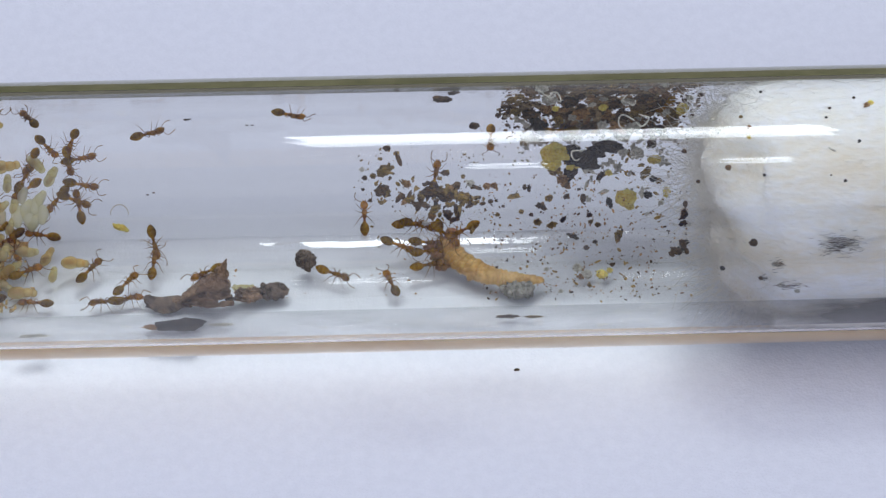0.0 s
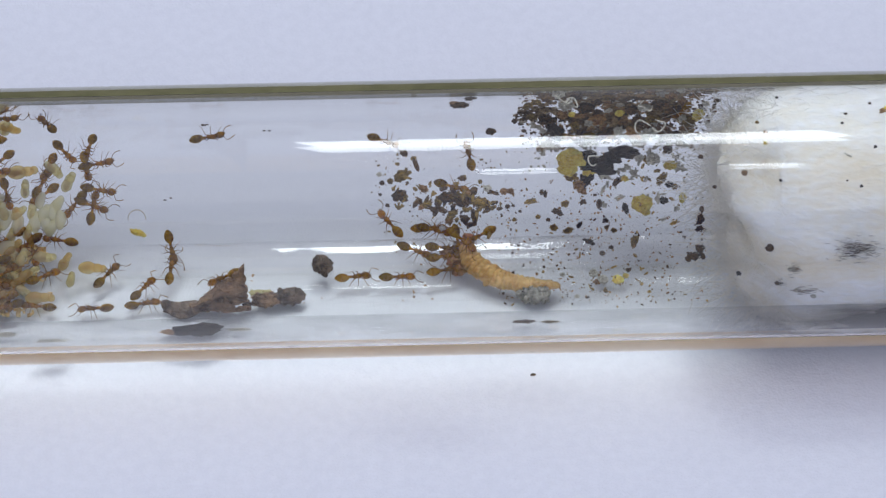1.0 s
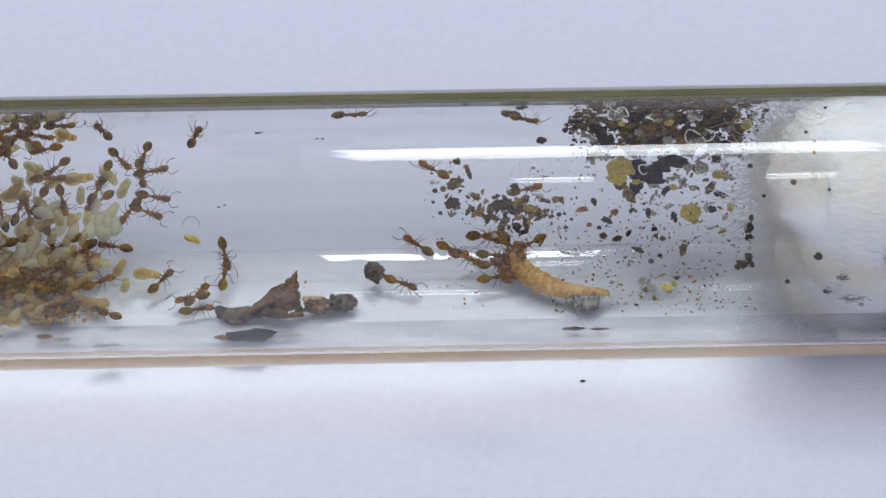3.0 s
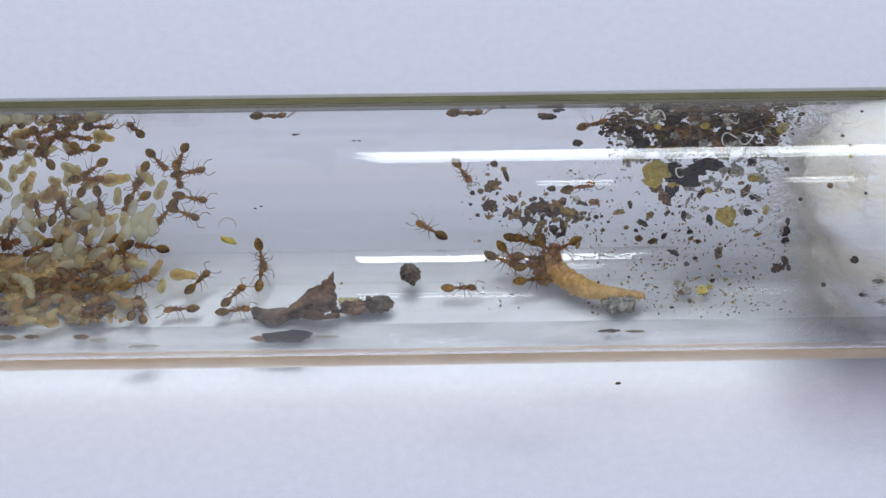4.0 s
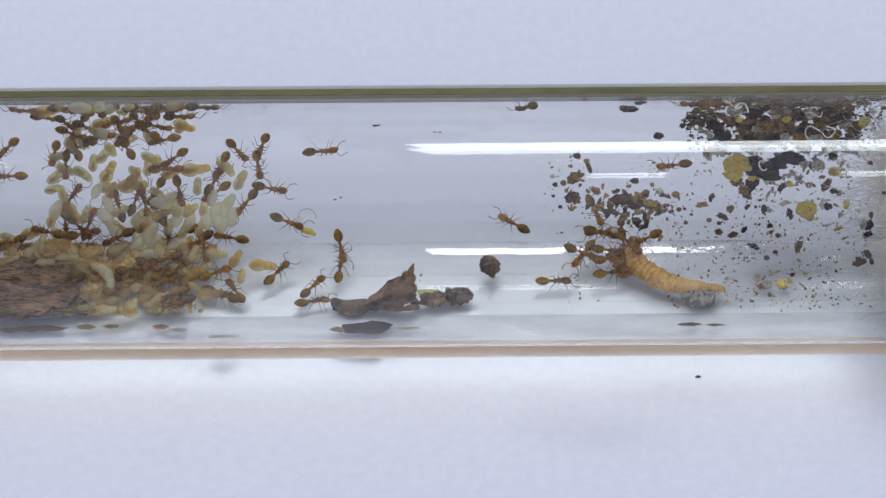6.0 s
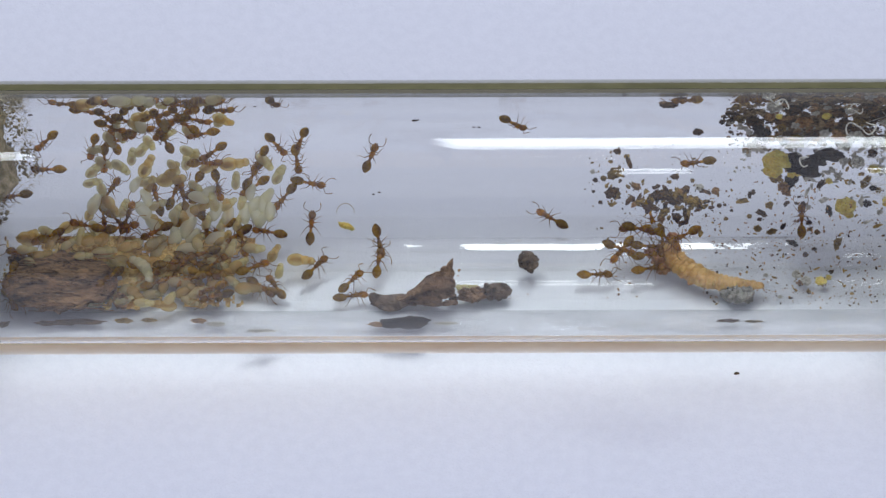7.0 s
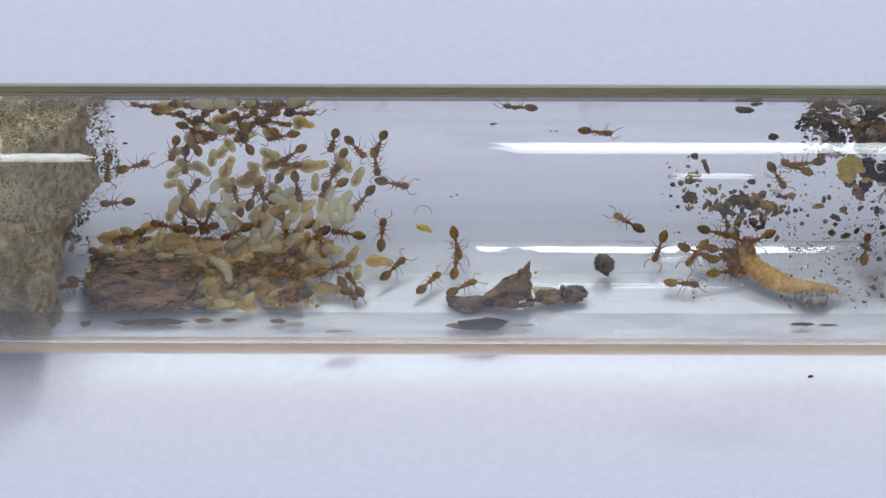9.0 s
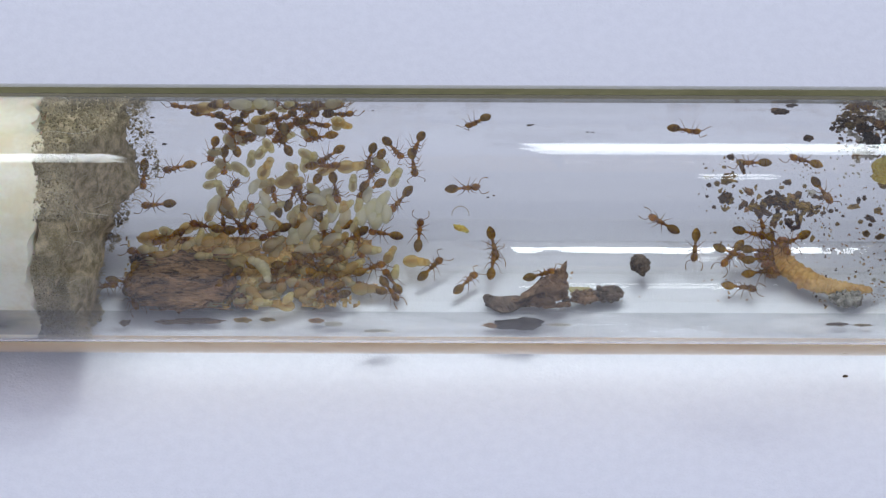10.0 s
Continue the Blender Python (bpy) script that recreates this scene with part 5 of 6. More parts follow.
brood(-25.50, 52.3, 107, "cream", 1.07, 0.74)
brood(-24.57, 50.2, 39, "cream", 0.91, 0.52)
brood(-23.75, 51.5, 81, "cream", 0.95, 0.48)
brood(-23.09, 49.7, 58, "white", 1.01, 0.51)
brood(-22.23, 54.8, 62, "white", 0.88, 0.64)
brood(-22.64, 42.5, 58, "white", 0.99, 0.52)
brood(-24.02, 40.6, 70, "cream", 0.85, 0.62)
brood(-24.99, 39.4, 67, "cream", 0.96, 0.40)
brood(-25.85, 41.4, 68, "cream", 0.93, 0.50)
brood(-29.47, 54.4, -67, "white", 0.95, 0.54)
brood(-30.15, 61.6, 58, "white", 0.87, 0.67)
brood(-28.26, 64.9, 58, "white", 0.81, 0.47)
brood(-26.78, 34.0, 45, "white", 0.95, 0.36)
brood(-27.74, 33.8, 38, "white", 0.98, 0.48)
brood(-22.05, 46.8, -95, "white", 0.96, 0.78)
brood(-33.32, 30.3, 80, "cream", 0.90, 2.25)
brood(-32.63, 27.4, 5, "amber", 1.10, 2.25)
brood(-33.12, 16.2, 5, "cream", 0.90, 2.25)
brood(-34.00, 25.3, 40, "cream", 0.90, 2.25)
brood(-36.49, 20.9, 0, "cream", 1.00, 2.25)
brood(-35.62, 16.5, 20, "amber", 0.90, 2.25)
brood(-36.11, 10.5, -30, "cream", 0.90, 2.25)
brood(-35.03, 26.0, 50, "amber", 0.80, 2.25)
brood(-29.00, 29.5, 32, "amber", 1.10, 0.70)
brood(-28.28, -11.3, 164, "amber", 1.20, 0.70)
brood(-30.38, 29.1, 20, "cream", 1.10, 0.70)
brood(-30.80, -1.0, -130, "cream", 1.20, 0.70)
brood(-24.33, 14.6, -145, "amber", 1.10, 0.70)
brood(-26.95, -0.7, 20, "amber", 1.20, 0.70)
brood(-29.54, 4.6, -146, "cream", 1.10, 0.70)
brood(-31.30, 19.0, -159, "cream", 1.20, 0.70)
brood(-33.99, 37.9, 15, "amber", 1.10, 1.70)
brood(-36.16, 29.9, 12, "amber", 1.20, 1.70)
brood(-33.16, 30.7, 20, "cream", 1.10, 1.70)
brood(-31.94, 21.5, 11, "cream", 1.20, 1.70)
brood(-36.55, 31.5, 25, "amber", 1.00, 1.95)
brood(-35.30, 34.5, -20, "cream", 0.95, 1.95)
brood(-31.90, 32.0, 60, "amber", 1.05, 1.75)
brood(-30.50, 26.0, 15, "amber", 1.00, 1.45)
brood(-29.72, 11.0, -55, "larva", 1.7, 1.35)


# ---- refuse: crumbs on the upper front glass, then the heap on the far wall ----
crumb(-1.92, -166.5, 0.23, "dark", h=180)
crumb(-1.27, -161.0, 0.16, "dark", long=3.0, h=250)
crumb(-2.21, -146.9, 0.44, "dark", h=180)
crumb(-2.08, -155.8, 0.32, "olive", long=1.6, h=150)
crumb(-2.73, -153.2, 0.19, "olive", h=180)
crumb(-3.21, -152.5, 0.16, "dark", h=180)
crumb(-0.90, -149.7, 0.26, "brown", long=1.2, h=210)
crumb(-0.06, -143.7, 0.23, "olive", h=180)
crumb(0.48, -145.7, 0.40, "dark", long=1.5, h=180)
crumb(1.21, -144.3, 0.42, "dark", long=1.4, h=200)
crumb(1.60, -147.2, 0.19, "brown", h=180)
crumb(0.71, -138.2, 0.29, "olive", long=1.3, h=150)
crumb(1.40, -135.6, 0.26, "dark", h=180)
crumb(1.45, -140.0, 0.19, "olive", h=180)
crumb(2.31, -142.9, 0.35, "olive", long=1.6, h=190)
crumb(1.91, -136.5, 0.19, "dark", long=2.6, h=260)
crumb(0.51, -135.0, 0.23, "brown", h=180)
crumb(-0.70, -142.6, 0.26, "olive", long=1.3, h=160)
crumb(-0.33, -140.3, 0.19, "dark", h=180)
crumb(-1.02, -141.4, 0.19, "brown", h=180)
crumb(1.31, -154.0, 0.19, "dark", long=1.4, h=180)
crumb(3.63, -147.6, 0.23, "brown", h=180)
crumb(5.75, -146.7, 0.16, "dark", h=90)
crumb(3.83, -140.8, 0.16, "dark", h=180)
crumb(4.14, -141.2, 0.10, "dark", h=180)
crumb(2.71, -149.0, 0.23, "grey", h=180)
crumb(-3.32, -147.2, 0.10, "dark", h=180)
crumb(-1.78, -152.2, 0.10, "dark", h=180)
crumb(-2.92, -142.5, 0.13, "dark", h=180)
crumb(0.12, -132.1, 0.19, "grey", h=180)
crumb(-3.35, -156.4, 0.16, "grey", h=180)
crumb(4.19, -135.1, 0.13, "olive", h=180)
crumb(5.53, -136.1, 0.16, "olive", h=180)
crumb(6.09, -134.8, 0.13, "dark", h=180)
crumb(4.52, -138.7, 0.10, "dark", h=180)
crumb(8.18, -141.8, 0.10, "dark", h=180)
crumb(6.74, -139.6, 0.10, "brown", h=180)
crumb(1.55, 117.2, 0.39, "dark", long=1.5)
crumb(2.16, 127.1, 0.26, "dark", long=1.6, h=30)
crumb(1.21, 118.8, 0.26, "brown")
crumb(3.48, 90.6, 0.32, "dark")
crumb(8.26, 73.8, 0.92, "yellow", long=1.1)
crumb(8.08, 67.5, 0.70, "yellow")
crumb(8.30, 63.0, 0.42, "olive")
crumb(9.92, 69.0, 0.80, "black", long=1.4)
crumb(10.79, 73.2, 0.55, "black")
crumb(11.39, 75.8, 0.50, "black", long=2.0)
crumb(9.20, 73.6, 0.55, "black", long=1.2)
crumb(9.20, 61.5, 0.42, "black", long=1.3, h=60)
crumb(9.81, 71.9, 0.26, "grey")
crumb(9.35, 66.0, 0.45, "yellow", long=1.2, h=40)
crumb(10.40, 65.5, 0.36, "brown", long=1.3)
crumb(9.05, 70.0, 0.40, "olive", long=1.2, h=70)
crumb(8.75, 58.4, 0.39, "brown")
crumb(8.93, 55.5, 0.32, "brown")
crumb(12.47, 48.4, 0.77, "yellow")
crumb(12.76, 44.0, 0.32, "yellow")
crumb(14.19, 67.9, 0.42, "yellow", long=1.2)
crumb(13.70, 60.9, 0.32, "olive", long=1.5, h=60)
crumb(14.92, 50.6, 0.29, "yellow", long=1.4, h=80)
crumb(13.82, 49.6, 0.29, "black")
crumb(14.16, 57.5, 0.26, "black")
crumb(14.47, 56.3, 0.23, "olive")
crumb(9.96, 48.5, 0.23, "dark", long=1.3, h=90)
crumb(11.53, 45.8, 0.23, "black", long=1.6, h=-70)
crumb(7.46, 45.0, 0.23, "dark", long=1.6, h=-30)
crumb(6.72, 54.1, 0.16, "dark", long=1.5, h=90)
crumb(8.94, 49.7, 0.16, "dark", long=1.4, h=40)
crumb(7.91, 48.9, 0.26, "olive")
crumb(11.49, 61.0, 0.26, "yellow")
crumb(10.98, 59.6, 0.23, "dark", long=1.5, h=60)
crumb(10.30, 40.3, 0.19, "dark")
crumb(10.80, 35.4, 0.19, "olive")
crumb(10.36, 36.9, 0.16, "olive")
crumb(14.58, 45.5, 0.19, "grey")
crumb(15.94, 40.6, 0.26, "brown", long=1.5, h=80)
crumb(16.09, 35.0, 0.23, "dark")
crumb(15.99, 25.7, 0.23, "black")
crumb(15.62, 21.2, 0.29, "black", long=1.4, h=20)
crumb(9.31, 29.9, 0.19, "black", long=2.0, h=-25)
crumb(10.60, 26.9, 0.16, "dark")
crumb(11.97, 29.5, 0.29, "olive", long=1.6, h=80)
crumb(10.07, 23.9, 0.19, "dark")
crumb(9.49, 12.9, 0.32, "grey")
crumb(9.98, 8.8, 0.35, "grey")
crumb(10.89, 8.5, 0.42, "yellow")
crumb(11.36, 11.3, 0.23, "yellow")
crumb(9.63, 8.1, 0.23, "brown")
crumb(11.55, 14.6, 0.16, "dark")
crumb(7.62, 12.8, 0.16, "grey")
crumb(8.38, -0.7, 0.16, "grey")
crumb(18.00, 10.7, 0.16, "black")
crumb(8.75, 38.5, 0.16, "dark", long=1.6, h=50)
crumb(7.21, 37.2, 0.26, "olive")
crumb(4.66, 55.8, 0.26, "brown")
crumb(10.11, 2.8, 0.16, "olive")
crumb(8.06, 35.7, 0.23, "olive", long=1.5, h=20)
crumb(6.59, 133.6, 0.58, "brown", h=100, flat=0.90)
crumb(6.70, 100.1, 0.52, "dark", h=3, flat=0.90)
crumb(7.26, 91.1, 0.58, "black", long=1.5, h=122, flat=0.90)
crumb(7.62, 103.5, 0.39, "brown", h=136, flat=0.90)
crumb(7.76, 115.3, 0.52, "grey", h=143, flat=0.90)
crumb(7.20, 139.5, 0.45, "grey", h=70, flat=0.90)
crumb(8.29, 130.3, 0.45, "dark", h=62, flat=0.90)
crumb(8.96, 111.8, 0.58, "dark", h=121, flat=0.90)
crumb(9.74, 99.6, 0.52, "brown", h=9, flat=0.90)
crumb(9.26, 96.7, 0.39, "grey", h=62, flat=0.90)
crumb(8.43, 94.5, 0.39, "olive", h=125, flat=0.90)
crumb(8.81, 87.4, 0.39, "dark", long=2.0, h=68, flat=0.90)
crumb(10.17, 87.2, 0.39, "dark", long=2.0, h=39, flat=0.90)
crumb(11.00, 89.9, 0.39, "grey", h=73, flat=0.90)
crumb(10.99, 104.0, 0.39, "yellow", h=75, flat=0.90)
crumb(10.97, 112.8, 0.29, "grey", h=126, flat=0.90)
crumb(11.70, 107.1, 0.45, "dark", h=155, flat=0.90)
crumb(12.13, 96.8, 0.52, "dark", h=121, flat=0.90)
crumb(11.86, 87.9, 0.42, "brown", long=1.5, h=132, flat=0.90)
crumb(12.41, 109.9, 0.42, "grey", h=165, flat=0.90)
crumb(12.95, 98.8, 0.45, "olive", h=154, flat=0.90)
crumb(12.87, 88.1, 0.52, "grey", h=30, flat=0.90)
crumb(13.71, 90.0, 0.52, "dark", h=4, flat=0.90)
crumb(13.30, 114.5, 0.58, "dark", h=32, flat=0.90)
crumb(13.81, 127.8, 0.45, "brown", h=76, flat=0.90)
crumb(14.22, 107.1, 0.52, "dark", h=72, flat=0.90)
crumb(14.62, 116.5, 0.39, "brown", h=136, flat=0.90)
crumb(15.17, 96.4, 0.52, "olive", h=86, flat=0.90)
crumb(14.65, 98.3, 0.39, "grey", h=157, flat=0.90)
crumb(15.63, 101.1, 0.48, "yellow", long=1.5, h=75, flat=0.90)
crumb(14.90, 89.4, 0.39, "brown", h=135, flat=0.90)
crumb(13.22, 135.4, 0.39, "grey", h=6, flat=0.90)
crumb(10.14, 128.4, 0.39, "olive", h=118, flat=0.90)
crumb(9.58, 117.8, 0.39, "dark", h=89, flat=0.90)
crumb(15.34, 125.5, 0.32, "brown", h=92, flat=0.90)
crumb(16.02, 111.5, 0.26, "grey", h=174, flat=0.90)
crumb(5.85, 102.1, 0.39, "olive", h=151, flat=0.90)
crumb(5.59, 114.2, 0.32, "olive", h=33, flat=0.90)
crumb(5.37, 98.1, 0.26, "grey", h=9, flat=0.90)
crumb(6.06, 118.2, 0.32, "olive", flat=0.90)
crumb(4.86, 98.0, 0.23, "dark", h=64, flat=0.90)
crumb(5.42, 89.8, 0.16, "dark", h=141, flat=0.90)
crumb(11.32, 141.5, 0.32, "olive", h=116, flat=0.90)
crumb(8.34, 141.5, 0.39, "dark", h=175, flat=0.90)
crumb(14.30, 141.5, 0.29, "grey", h=27, flat=0.90)
crumb(16.65, 114.8, 0.23, "dark", h=175, flat=0.90)
crumb(12.48, 141.5, 0.32, "brown", h=139, flat=0.90)
crumb(10.36, 106.4, 0.29, "grey", h=48, flat=0.90)
crumb(11.29, 96.1, 0.32, "brown", h=3, flat=0.90)
crumb(8.20, 102.9, 0.29, "yellow", h=109, flat=0.90)
crumb(14.44, 84.5, 0.29, "dark", h=109, flat=0.90)
crumb(12.26, 80.1, 0.29, "grey", h=152, flat=0.90)
crumb(13.98, 76.5, 0.32, "dark", h=147, flat=0.90)
crumb(13.14, 71.9, 0.45, "grey", h=176, flat=0.90)
crumb(12.30, 71.8, 0.32, "grey", h=161, flat=0.90)
crumb(11.99, 64.0, 0.26, "grey", h=166, flat=0.90)

# the next fourteen flat pieces stand in for mirror images of floor things
crumb(-14.00, -21.4, 1.05, "black", long=1.5, flat=0.08)
crumb(-15.50, -22.6, 0.45, "brown", long=1.5, flat=0.08)
crumb(-33.38, -18.9, 0.52, "dark", long=3.0, flat=0.08)
crumb(-35.07, -20.2, 0.39, "dark", long=2.0, flat=0.08)
crumb(-30.66, -18.1, 0.42, "olive", long=1.4, flat=0.08)
crumb(-29.13, -17.4, 0.32, "olive", long=1.5, flat=0.08)
crumb(-26.23, -18.4, 0.42, "brown", long=1.2, flat=0.08)
crumb(-25.19, -22.0, 0.42, "grey", long=1.4, flat=0.08)
crumb(-37.72, -21.7, 0.52, "dark", long=0.6, flat=0.08)
crumb(-40.19, -19.3, 0.32, "grey", long=1.2, flat=0.08)
crumb(5.19, -19.7, 0.32, "dark", long=2.2, flat=0.08)
crumb(6.69, -20.6, 0.23, "olive", long=2.5, flat=0.08)
crumb(-11.62, -21.8, 0.26, "grey", long=3.0, flat=0.08)
crumb(-22.49, -30.5, 0.39, "grey", long=2.4, flat=0.08)
crumb(25.40, 175.6, 0.23, "brown", h=180)
crumb(25.65, 174.1, 0.26, "yellow", h=180)
crumb(24.74, -164.6, 0.13, "black", h=180)
crumb(22.99, -177.3, 0.10, "black", h=180)
crumb(23.25, 177.4, 0.10, "dark", h=180)
crumb(23.80, -146.5, 0.10, "black", h=180)
crumb(19.48, 165.1, 0.10, "black", h=180)
crumb(19.26, -149.8, 0.10, "black", h=180)
crumb(17.24, -153.6, 0.19, "brown", h=180)
crumb(18.58, -173.1, 0.16, "brown", h=180)
crumb(18.16, -178.8, 0.13, "olive", h=180)
crumb(18.53, -167.8, 0.16, "yellow", h=180)
crumb(14.81, -161.6, 0.16, "dark", h=180)
crumb(15.52, -147.5, 0.13, "dark", h=180)
crumb(16.79, -170.3, 0.10, "black", h=180)
crumb(17.44, -170.8, 0.10, "black", h=180)
crumb(18.56, -120.1, 0.26, "dark", h=180)
crumb(16.85, -108.5, 0.16, "black", h=180)
crumb(19.79, -109.9, 0.16, "grey", h=180)
crumb(19.02, -103.3, 0.13, "dark", h=180)
crumb(20.16, -99.1, 0.16, "grey", h=180)
crumb(21.15, -95.8, 0.16, "grey", h=180)
crumb(24.73, 170.8, 0.10, "dark", h=180)
crumb(23.01, -149.1, 0.06, "dark", h=180)
crumb(-13.21, 99.4, 0.06, "dark", long=1.6)
crumb(-9.57, 93.4, 0.06, "dark", long=1.6)
crumb(-15.54, 55.7, 0.06, "dark", long=1.6)
crumb(-36.15, 105.1, 0.10, "dark", long=1.6)
crumb(-36.28, 92.4, 0.10, "dark", long=1.6)
crumb(-35.55, 84.1, 0.10, "dark", long=1.6)
crumb(-22.84, 113.6, 0.06, "dark", long=1.6)
crumb(-1.13, 132.5, 0.10, "dark", long=1.6)
crumb(-13.41, 99.1, 0.10, "dark", long=1.6)
crumb(-15.88, 54.8, 0.06, "dark", long=1.6)
crumb(-9.89, 93.5, 0.06, "dark", long=1.6)
flakes("dark_flakes", DARK, "dark torn refuse flakes on the near glass", 70, 92, 1.20, -142.5, 1.03, 3.7, 0.050, 0.220)
flakes("olive_flakes", OLIVE, "olive-brown torn refuse flakes on the near glass", 60, 973, 1.35, -141.0, 1.23, 4.9, 0.040, 0.200)
flakes("olive_flakes", OLIVE, "olive-brown torn refuse flakes on the near glass", 45, 200, -1.78, -151.4, 1.10, 5.0, 0.030, 0.140)
flakes("brown_flakes", BROWN, "scattered brown flakes on the near glass", 150, 153, 7.99, -129.6, 3.55, 9.9, 0.015, 0.075)
flakes("dark_flakes", DARK, "scattered dark flakes on the near glass", 110, 757, 10.52, -116.5, 2.90, 10.5, 0.015, 0.075)
flakes("brown_flakes", BROWN, "brown flakes in the heaped refuse", 130, 309, 11.05, 105.3, 2.42, 11.7, 0.060, 0.280)
flakes("dark_flakes", DARK, "dark flakes in the heaped refuse", 110, 861, 11.08, 101.5, 2.58, 10.7, 0.060, 0.280)
flakes("olive_flakes", OLIVE, "olive flakes below the heaped refuse", 70, 81, 11.98, 68.3, 1.77, 10.7, 0.030, 0.180)
flakes("olive_flakes", OLIVE, "olive flakes on the lower far glass", 60, 765, 10.86, 13.2, 1.94, 9.9, 0.020, 0.120)
flakes("pale_flakes", GREY, "pale fluffy flakes below the heaped refuse", 90, 188, 12.31, 71.4, 1.94, 12.5, 0.030, 0.200)
crumb(14.68, -133.3, 0.23, "dark", long=1.3, h=103)
crumb(14.60, -129.6, 0.19, "dark", long=1.3, h=158)
crumb(14.75, -137.7, 0.16, "dark", long=1.3, h=90)
crumb(14.19, -117.0, 0.26, "dark", long=1.3, h=11)
crumb(14.60, -120.3, 0.23, "dark", long=1.3, h=60)
crumb(13.96, -115.8, 0.16, "dark", long=1.3, h=42)
crumb(14.82, -117.0, 0.16, "dark", long=1.3, h=82)


# ---- single things ----
bark_piece(-34.50, 1.8)
leaf_scrap(-12.58, -2.6)
clod("grey_clod", -6.62, 19.0, 0.66, GREY_BROWN, "rough dark grey clod on the tube floor", "clod", 11)
clod("brown_clod", -8.64, 1.1, 0.66, GREY_BROWN, "dark brown crumbly clod beside the leaf scrap", "clod", 12, (1.7, 0.9, 0.8))
clod("brown_clod", -10.01, -1.1, 0.58, LEAF, "brown crumbly clod beside the leaf scrap", "clod", 13, (1.6, 1, 0.9))
clod("brown_clod", -11.11, -2.5, 0.3, DARK, "small dark clod beside the leaf scrap", "clod", 16)
clod("pale_husk", -10.34, 4.9, 0.34, BROOD_CREAM, "pale cream husk sliver beside the leaf scrap", "husk", 14, (2.2, 0.8, 0.8), 3)
clod("yellow_scrap", -17.53, 39.1, 0.28, YELLOW, "yellow waisted scrap on the far glass", "scrap", 15, (2.1, 0.85, 0.8), 2).rotation_euler.rotate_axis("Z", -0.35)
bent_hair("curled_fibre", -17.57, 46.2, 0.52, -10, "pale curled fibre on the far glass")
clod("grey_felt", 5.82, -1.2, 0.7, FELT, "grey felted lump at the mealworm tail", "clod", 17, (1.6, 1, 0.8))
mealworm([wall_point(2.11, 33.3, 0.72), wall_point(1.89, 25.1, 0.72), wall_point(2.34, 17.1, 0.72), wall_point(3.49, 8.8, 0.72), wall_point(4.66, 4.8, 0.72), wall_point(5.83, 3.5, 0.72), wall_point(7.18, 2.5, 0.72)], "orange-brown torn mealworm being eaten by ants")
clod("torn_scrap", 1.61, 25.6, 0.42, FLESH, "reddish torn scrap of mealworm", "scrap", 1038, (1.2, 0.9, 1.1), 5)
clod("torn_scrap", 1.15, 20.5, 0.42, FLESH, "reddish torn scrap of mealworm", "scrap", 1025, (1.2, 0.9, 1.1), 5)
clod("torn_scrap", 0.82, 24.6, 0.42, FLESH, "reddish torn scrap of mealworm", "scrap", 1015, (1.2, 0.9, 1.1), 5)
clod("torn_scrap", 1.47, 15.3, 0.42, FLESH, "reddish torn scrap of mealworm", "scrap", 1035, (1.2, 0.9, 1.1), 5)
clod("torn_scrap", 2.00, 20.5, 0.42, FLESH, "reddish torn scrap of mealworm", "scrap", 1050, (1.2, 0.9, 1.1), 5)
clod("tan_scrap", 18.95, -6.5, 0.5, BROWN, "tan scrap below the cotton plug", "scrap", 23, (1.6, 0.9, 0.7), 6)
mould_mass(5)
clod("bark_crumb", -37.14, 19.9, 0.50, BARK, "dark crumbly lump beside the bark piece", "crumb", 245, (1.2, 0.9, 2.0), 5)
clod("bark_crumb", -37.32, 6.4, 0.45, BARK, "dark crumbly lump beside the bark piece", "crumb", 238, (1.2, 0.9, 2.0), 5)
clod("bark_crumb", -36.84, -4.9, 0.40, BARK, "dark crumbly lump beside the bark piece", "crumb", 250, (1.2, 0.9, 2.0), 5)
clod("bark_crumb", -30.85, -7.1, 0.40, BARK, "dark crumbly lump beside the bark piece", "crumb", 425, (1.2, 0.9, 2.0), 5)
bent_hair("pale_curl", 7.36, 159.5, 0.50, 20, "thin pale curled scrap on the near glass", GREY, 0.12, 260, 0.05)
bent_hair("pale_curl", 7.70, 165.6, 0.40, 160, "thin pale curled scrap on the near glass", GREY, 0.12, 260, 0.05)
bent_hair("pale_curl", 11.93, 168.1, 0.40, 0, "thin pale curled scrap on the near glass", GREY, 0.12, 260, 0.05)
bent_hair("pale_curl", 11.68, -177.9, 0.45, 100, "thin pale curled scrap on the near glass", GREY, 0.12, 260, 0.05)
bent_hair("pale_curl", 12.55, -179.0, 0.40, 250, "thin pale curled scrap on the near glass", GREY, 0.12, 260, 0.05)
bent_hair("pale_curl", 8.75, -161.3, 0.30, 60, "thin pale curled scrap on the near glass", GREY, 0.12, 260, 0.05)
bent_hair("pale_curl", 23.28, -162.7, 0.30, 0, "thin pale curled scrap on the near glass", GREY, 0.12, 260, 0.05)
refuse_mat("brood_litter", -38.0, -21.8, -9.0, 34.0, -0.42, 19.0, "amber-brown litter of shed skins under the brood", LITTER, 0.3)
smudge(23.28, -118.6, 0.55, 2.2, 170, 31)
smudge(19.85, -110.2, 0.18, 1.2, 30, 32)
smudge(20.48, -98.9, 0.4, 1.0, 40, 33)
smudge(19.01, -103.9, 0.12, 1.0, 16, 34)
dust("brown_grit", BROWN, "scattered brown grit on the far glass", 420, 41, 3.81, 16.13, -5.6, 61.6, 0.015, 0.085, 0.15)
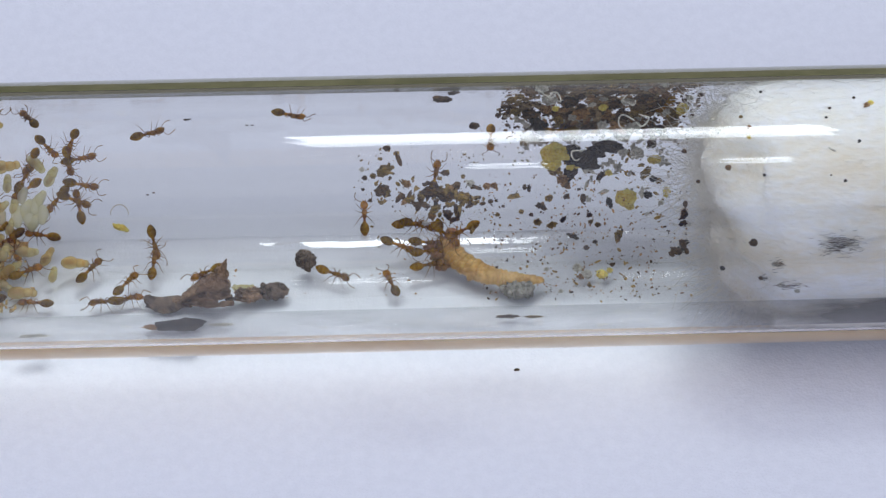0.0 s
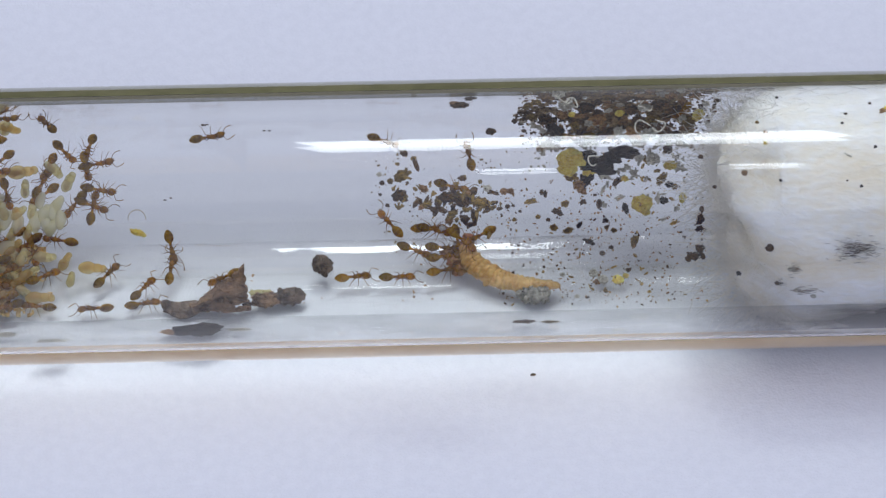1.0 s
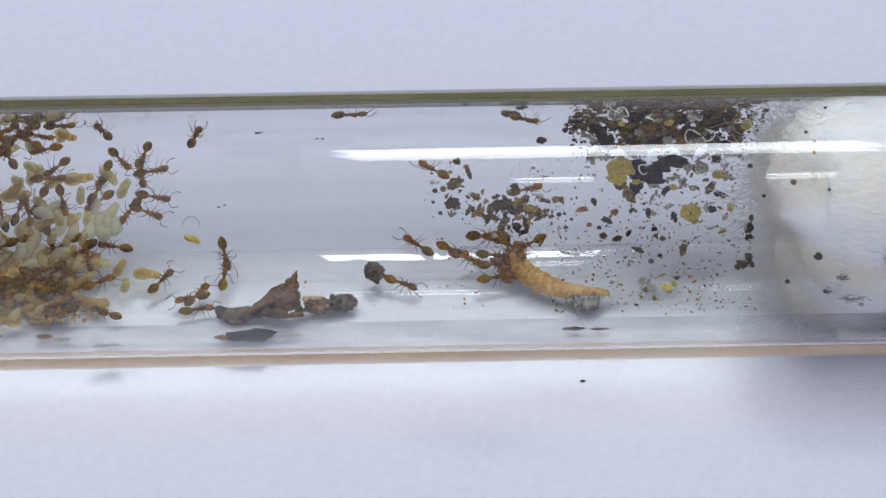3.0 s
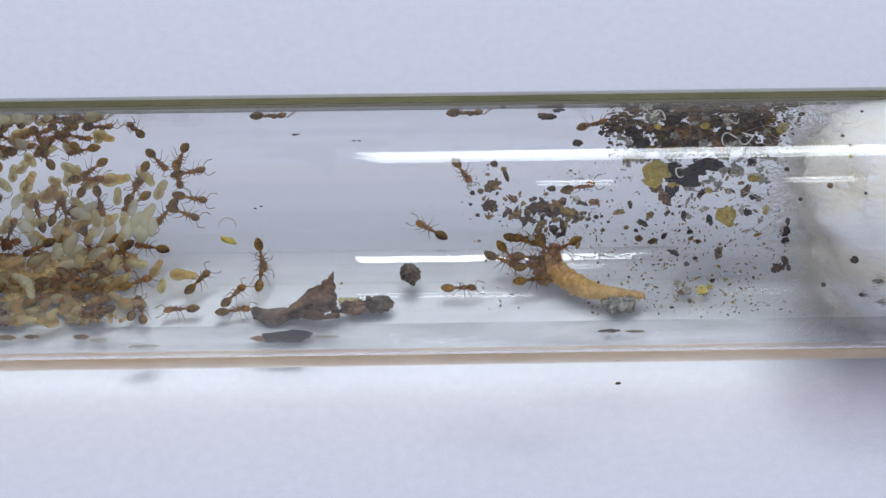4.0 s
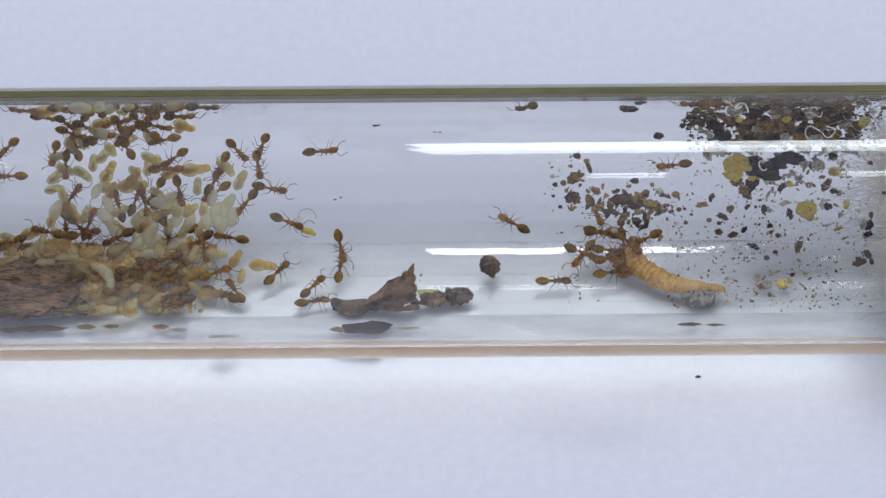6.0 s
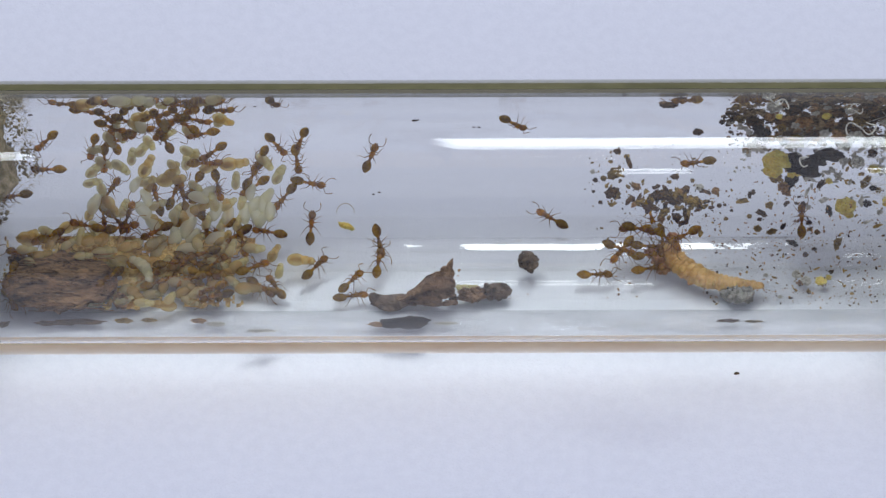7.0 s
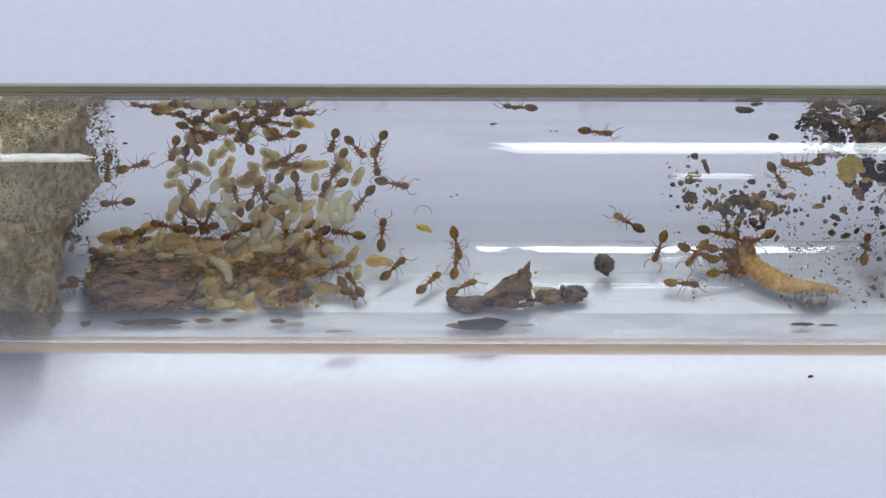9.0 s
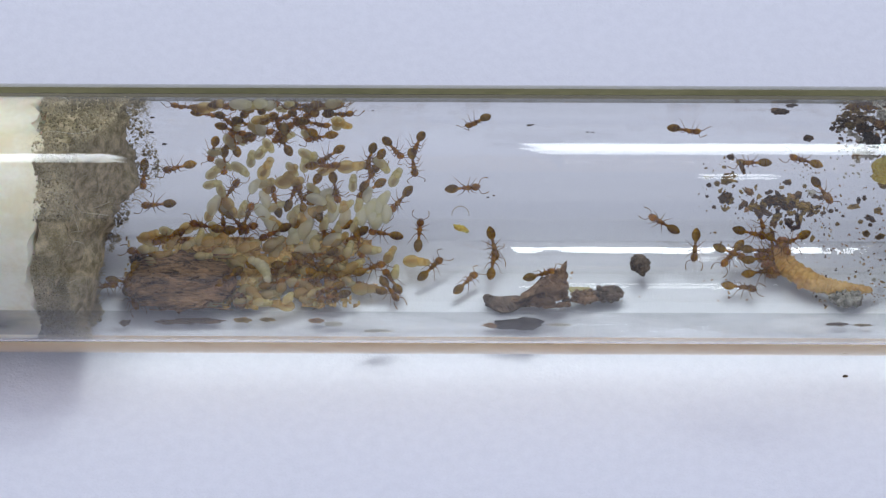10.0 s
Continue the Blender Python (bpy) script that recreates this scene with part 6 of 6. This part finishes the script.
dust("dark_grit", DARK, "scattered dark grit on the far glass", 220, 42, 3.81, 16.13, -5.6, 61.6, 0.015, 0.09, 0.15)
dust("olive_grit", OLIVE, "scattered olive grit on the far glass", 260, 43, 3.81, 16.13, -5.6, 61.6, 0.015, 0.09, 0.15)
dust("fine_grit", OLIVE, "fine olive grit on the near glass", 260, 44, -3.62, 7.66, -170.0, -119.6, 0.015, 0.07)
dust("heap_grit", DARK, "dark grit between the heaped refuse", 1100, 45, 5.05, 16.66, 83.8, 140.0, 0.02, 0.12, -0.3)
dust("brown_heap_grit", BROWN, "brown grit between the heaped refuse", 900, 48, 5.05, 16.66, 75.8, 140.0, 0.02, 0.13, -0.3)
dust("pale_grit", GREY, "pale felt between the heaped refuse", 700, 46, 5.05, 16.66, 63.8, 140.0, 0.02, 0.14, -0.3)
dust("floor_grit", BROWN, "sparse grit on the tube floor", 60, 47, -12.60, 0.22, -5.6, 21.7, 0.02, 0.09, -0.2)
refuse_mat("refuse_mat", 4.75, 16.96, 69.8, 140.0, -0.12, 7.0, "dark brown matted refuse heaped on the far glass", MAT)
refuse_mat("refuse_felt", 5.05, 16.66, 38.8, 140.0, 0.12, 12.0, "pale grey felt between the heaped refuse", GREY, 0.05)

bm = bmesh.new()
ball(bm, (0, 0, 0), (0.16, 0.09, 0.05), rough=0.6, seed=3)
speck = part("dust_speck", bm, DARK)
speck.location = (0.00556, -0.00528, 0.00004)
tagged(speck, "dark dust speck on the white paper", "speck")


def stride(ob, rows):
    """Swing an ant's legs while it walks: three and three in turn, faster pace, wider swing."""
    legs = [o for o in ob.children if o.name.startswith("leg")]
    for k, leg in enumerate(legs):
        rest = leg.matrix_basis.copy()
        beat = (k + k // 3) % 2 * math.pi
        keys = []
        for i in range(0, 101):
            t = i / 10
            j = max(0, min(len(rows) - 2, sum(1 for r in rows if r[0] <= t) - 1))
            p, q = rows[j], rows[j + 1]
            pace = math.hypot(q[1] - p[1], (q[2] - p[2]) * 0.126) / max(0.05, q[0] - p[0])
            wide = min(1.0, pace / 2.5) if pace > 0.25 else 0.0
            swing = math.sin(t * math.tau * 2.7 + beat)
            if wide or not keys or i == 100 or keys[-1][2]:
                keys.append((t, rest @ pose(0, 0, 0, 0, 0, 20 * wide * swing), wide > 0))
        walk(leg, [(t, m) for t, m, _ in keys])


def motions():
    for ob, rows, size in CRAWLS:
        walk(ob, [(t, on_wall(x, a, h, 7.24)) for t, x, a, h in rows])
        stride(ob, rows)


motions()
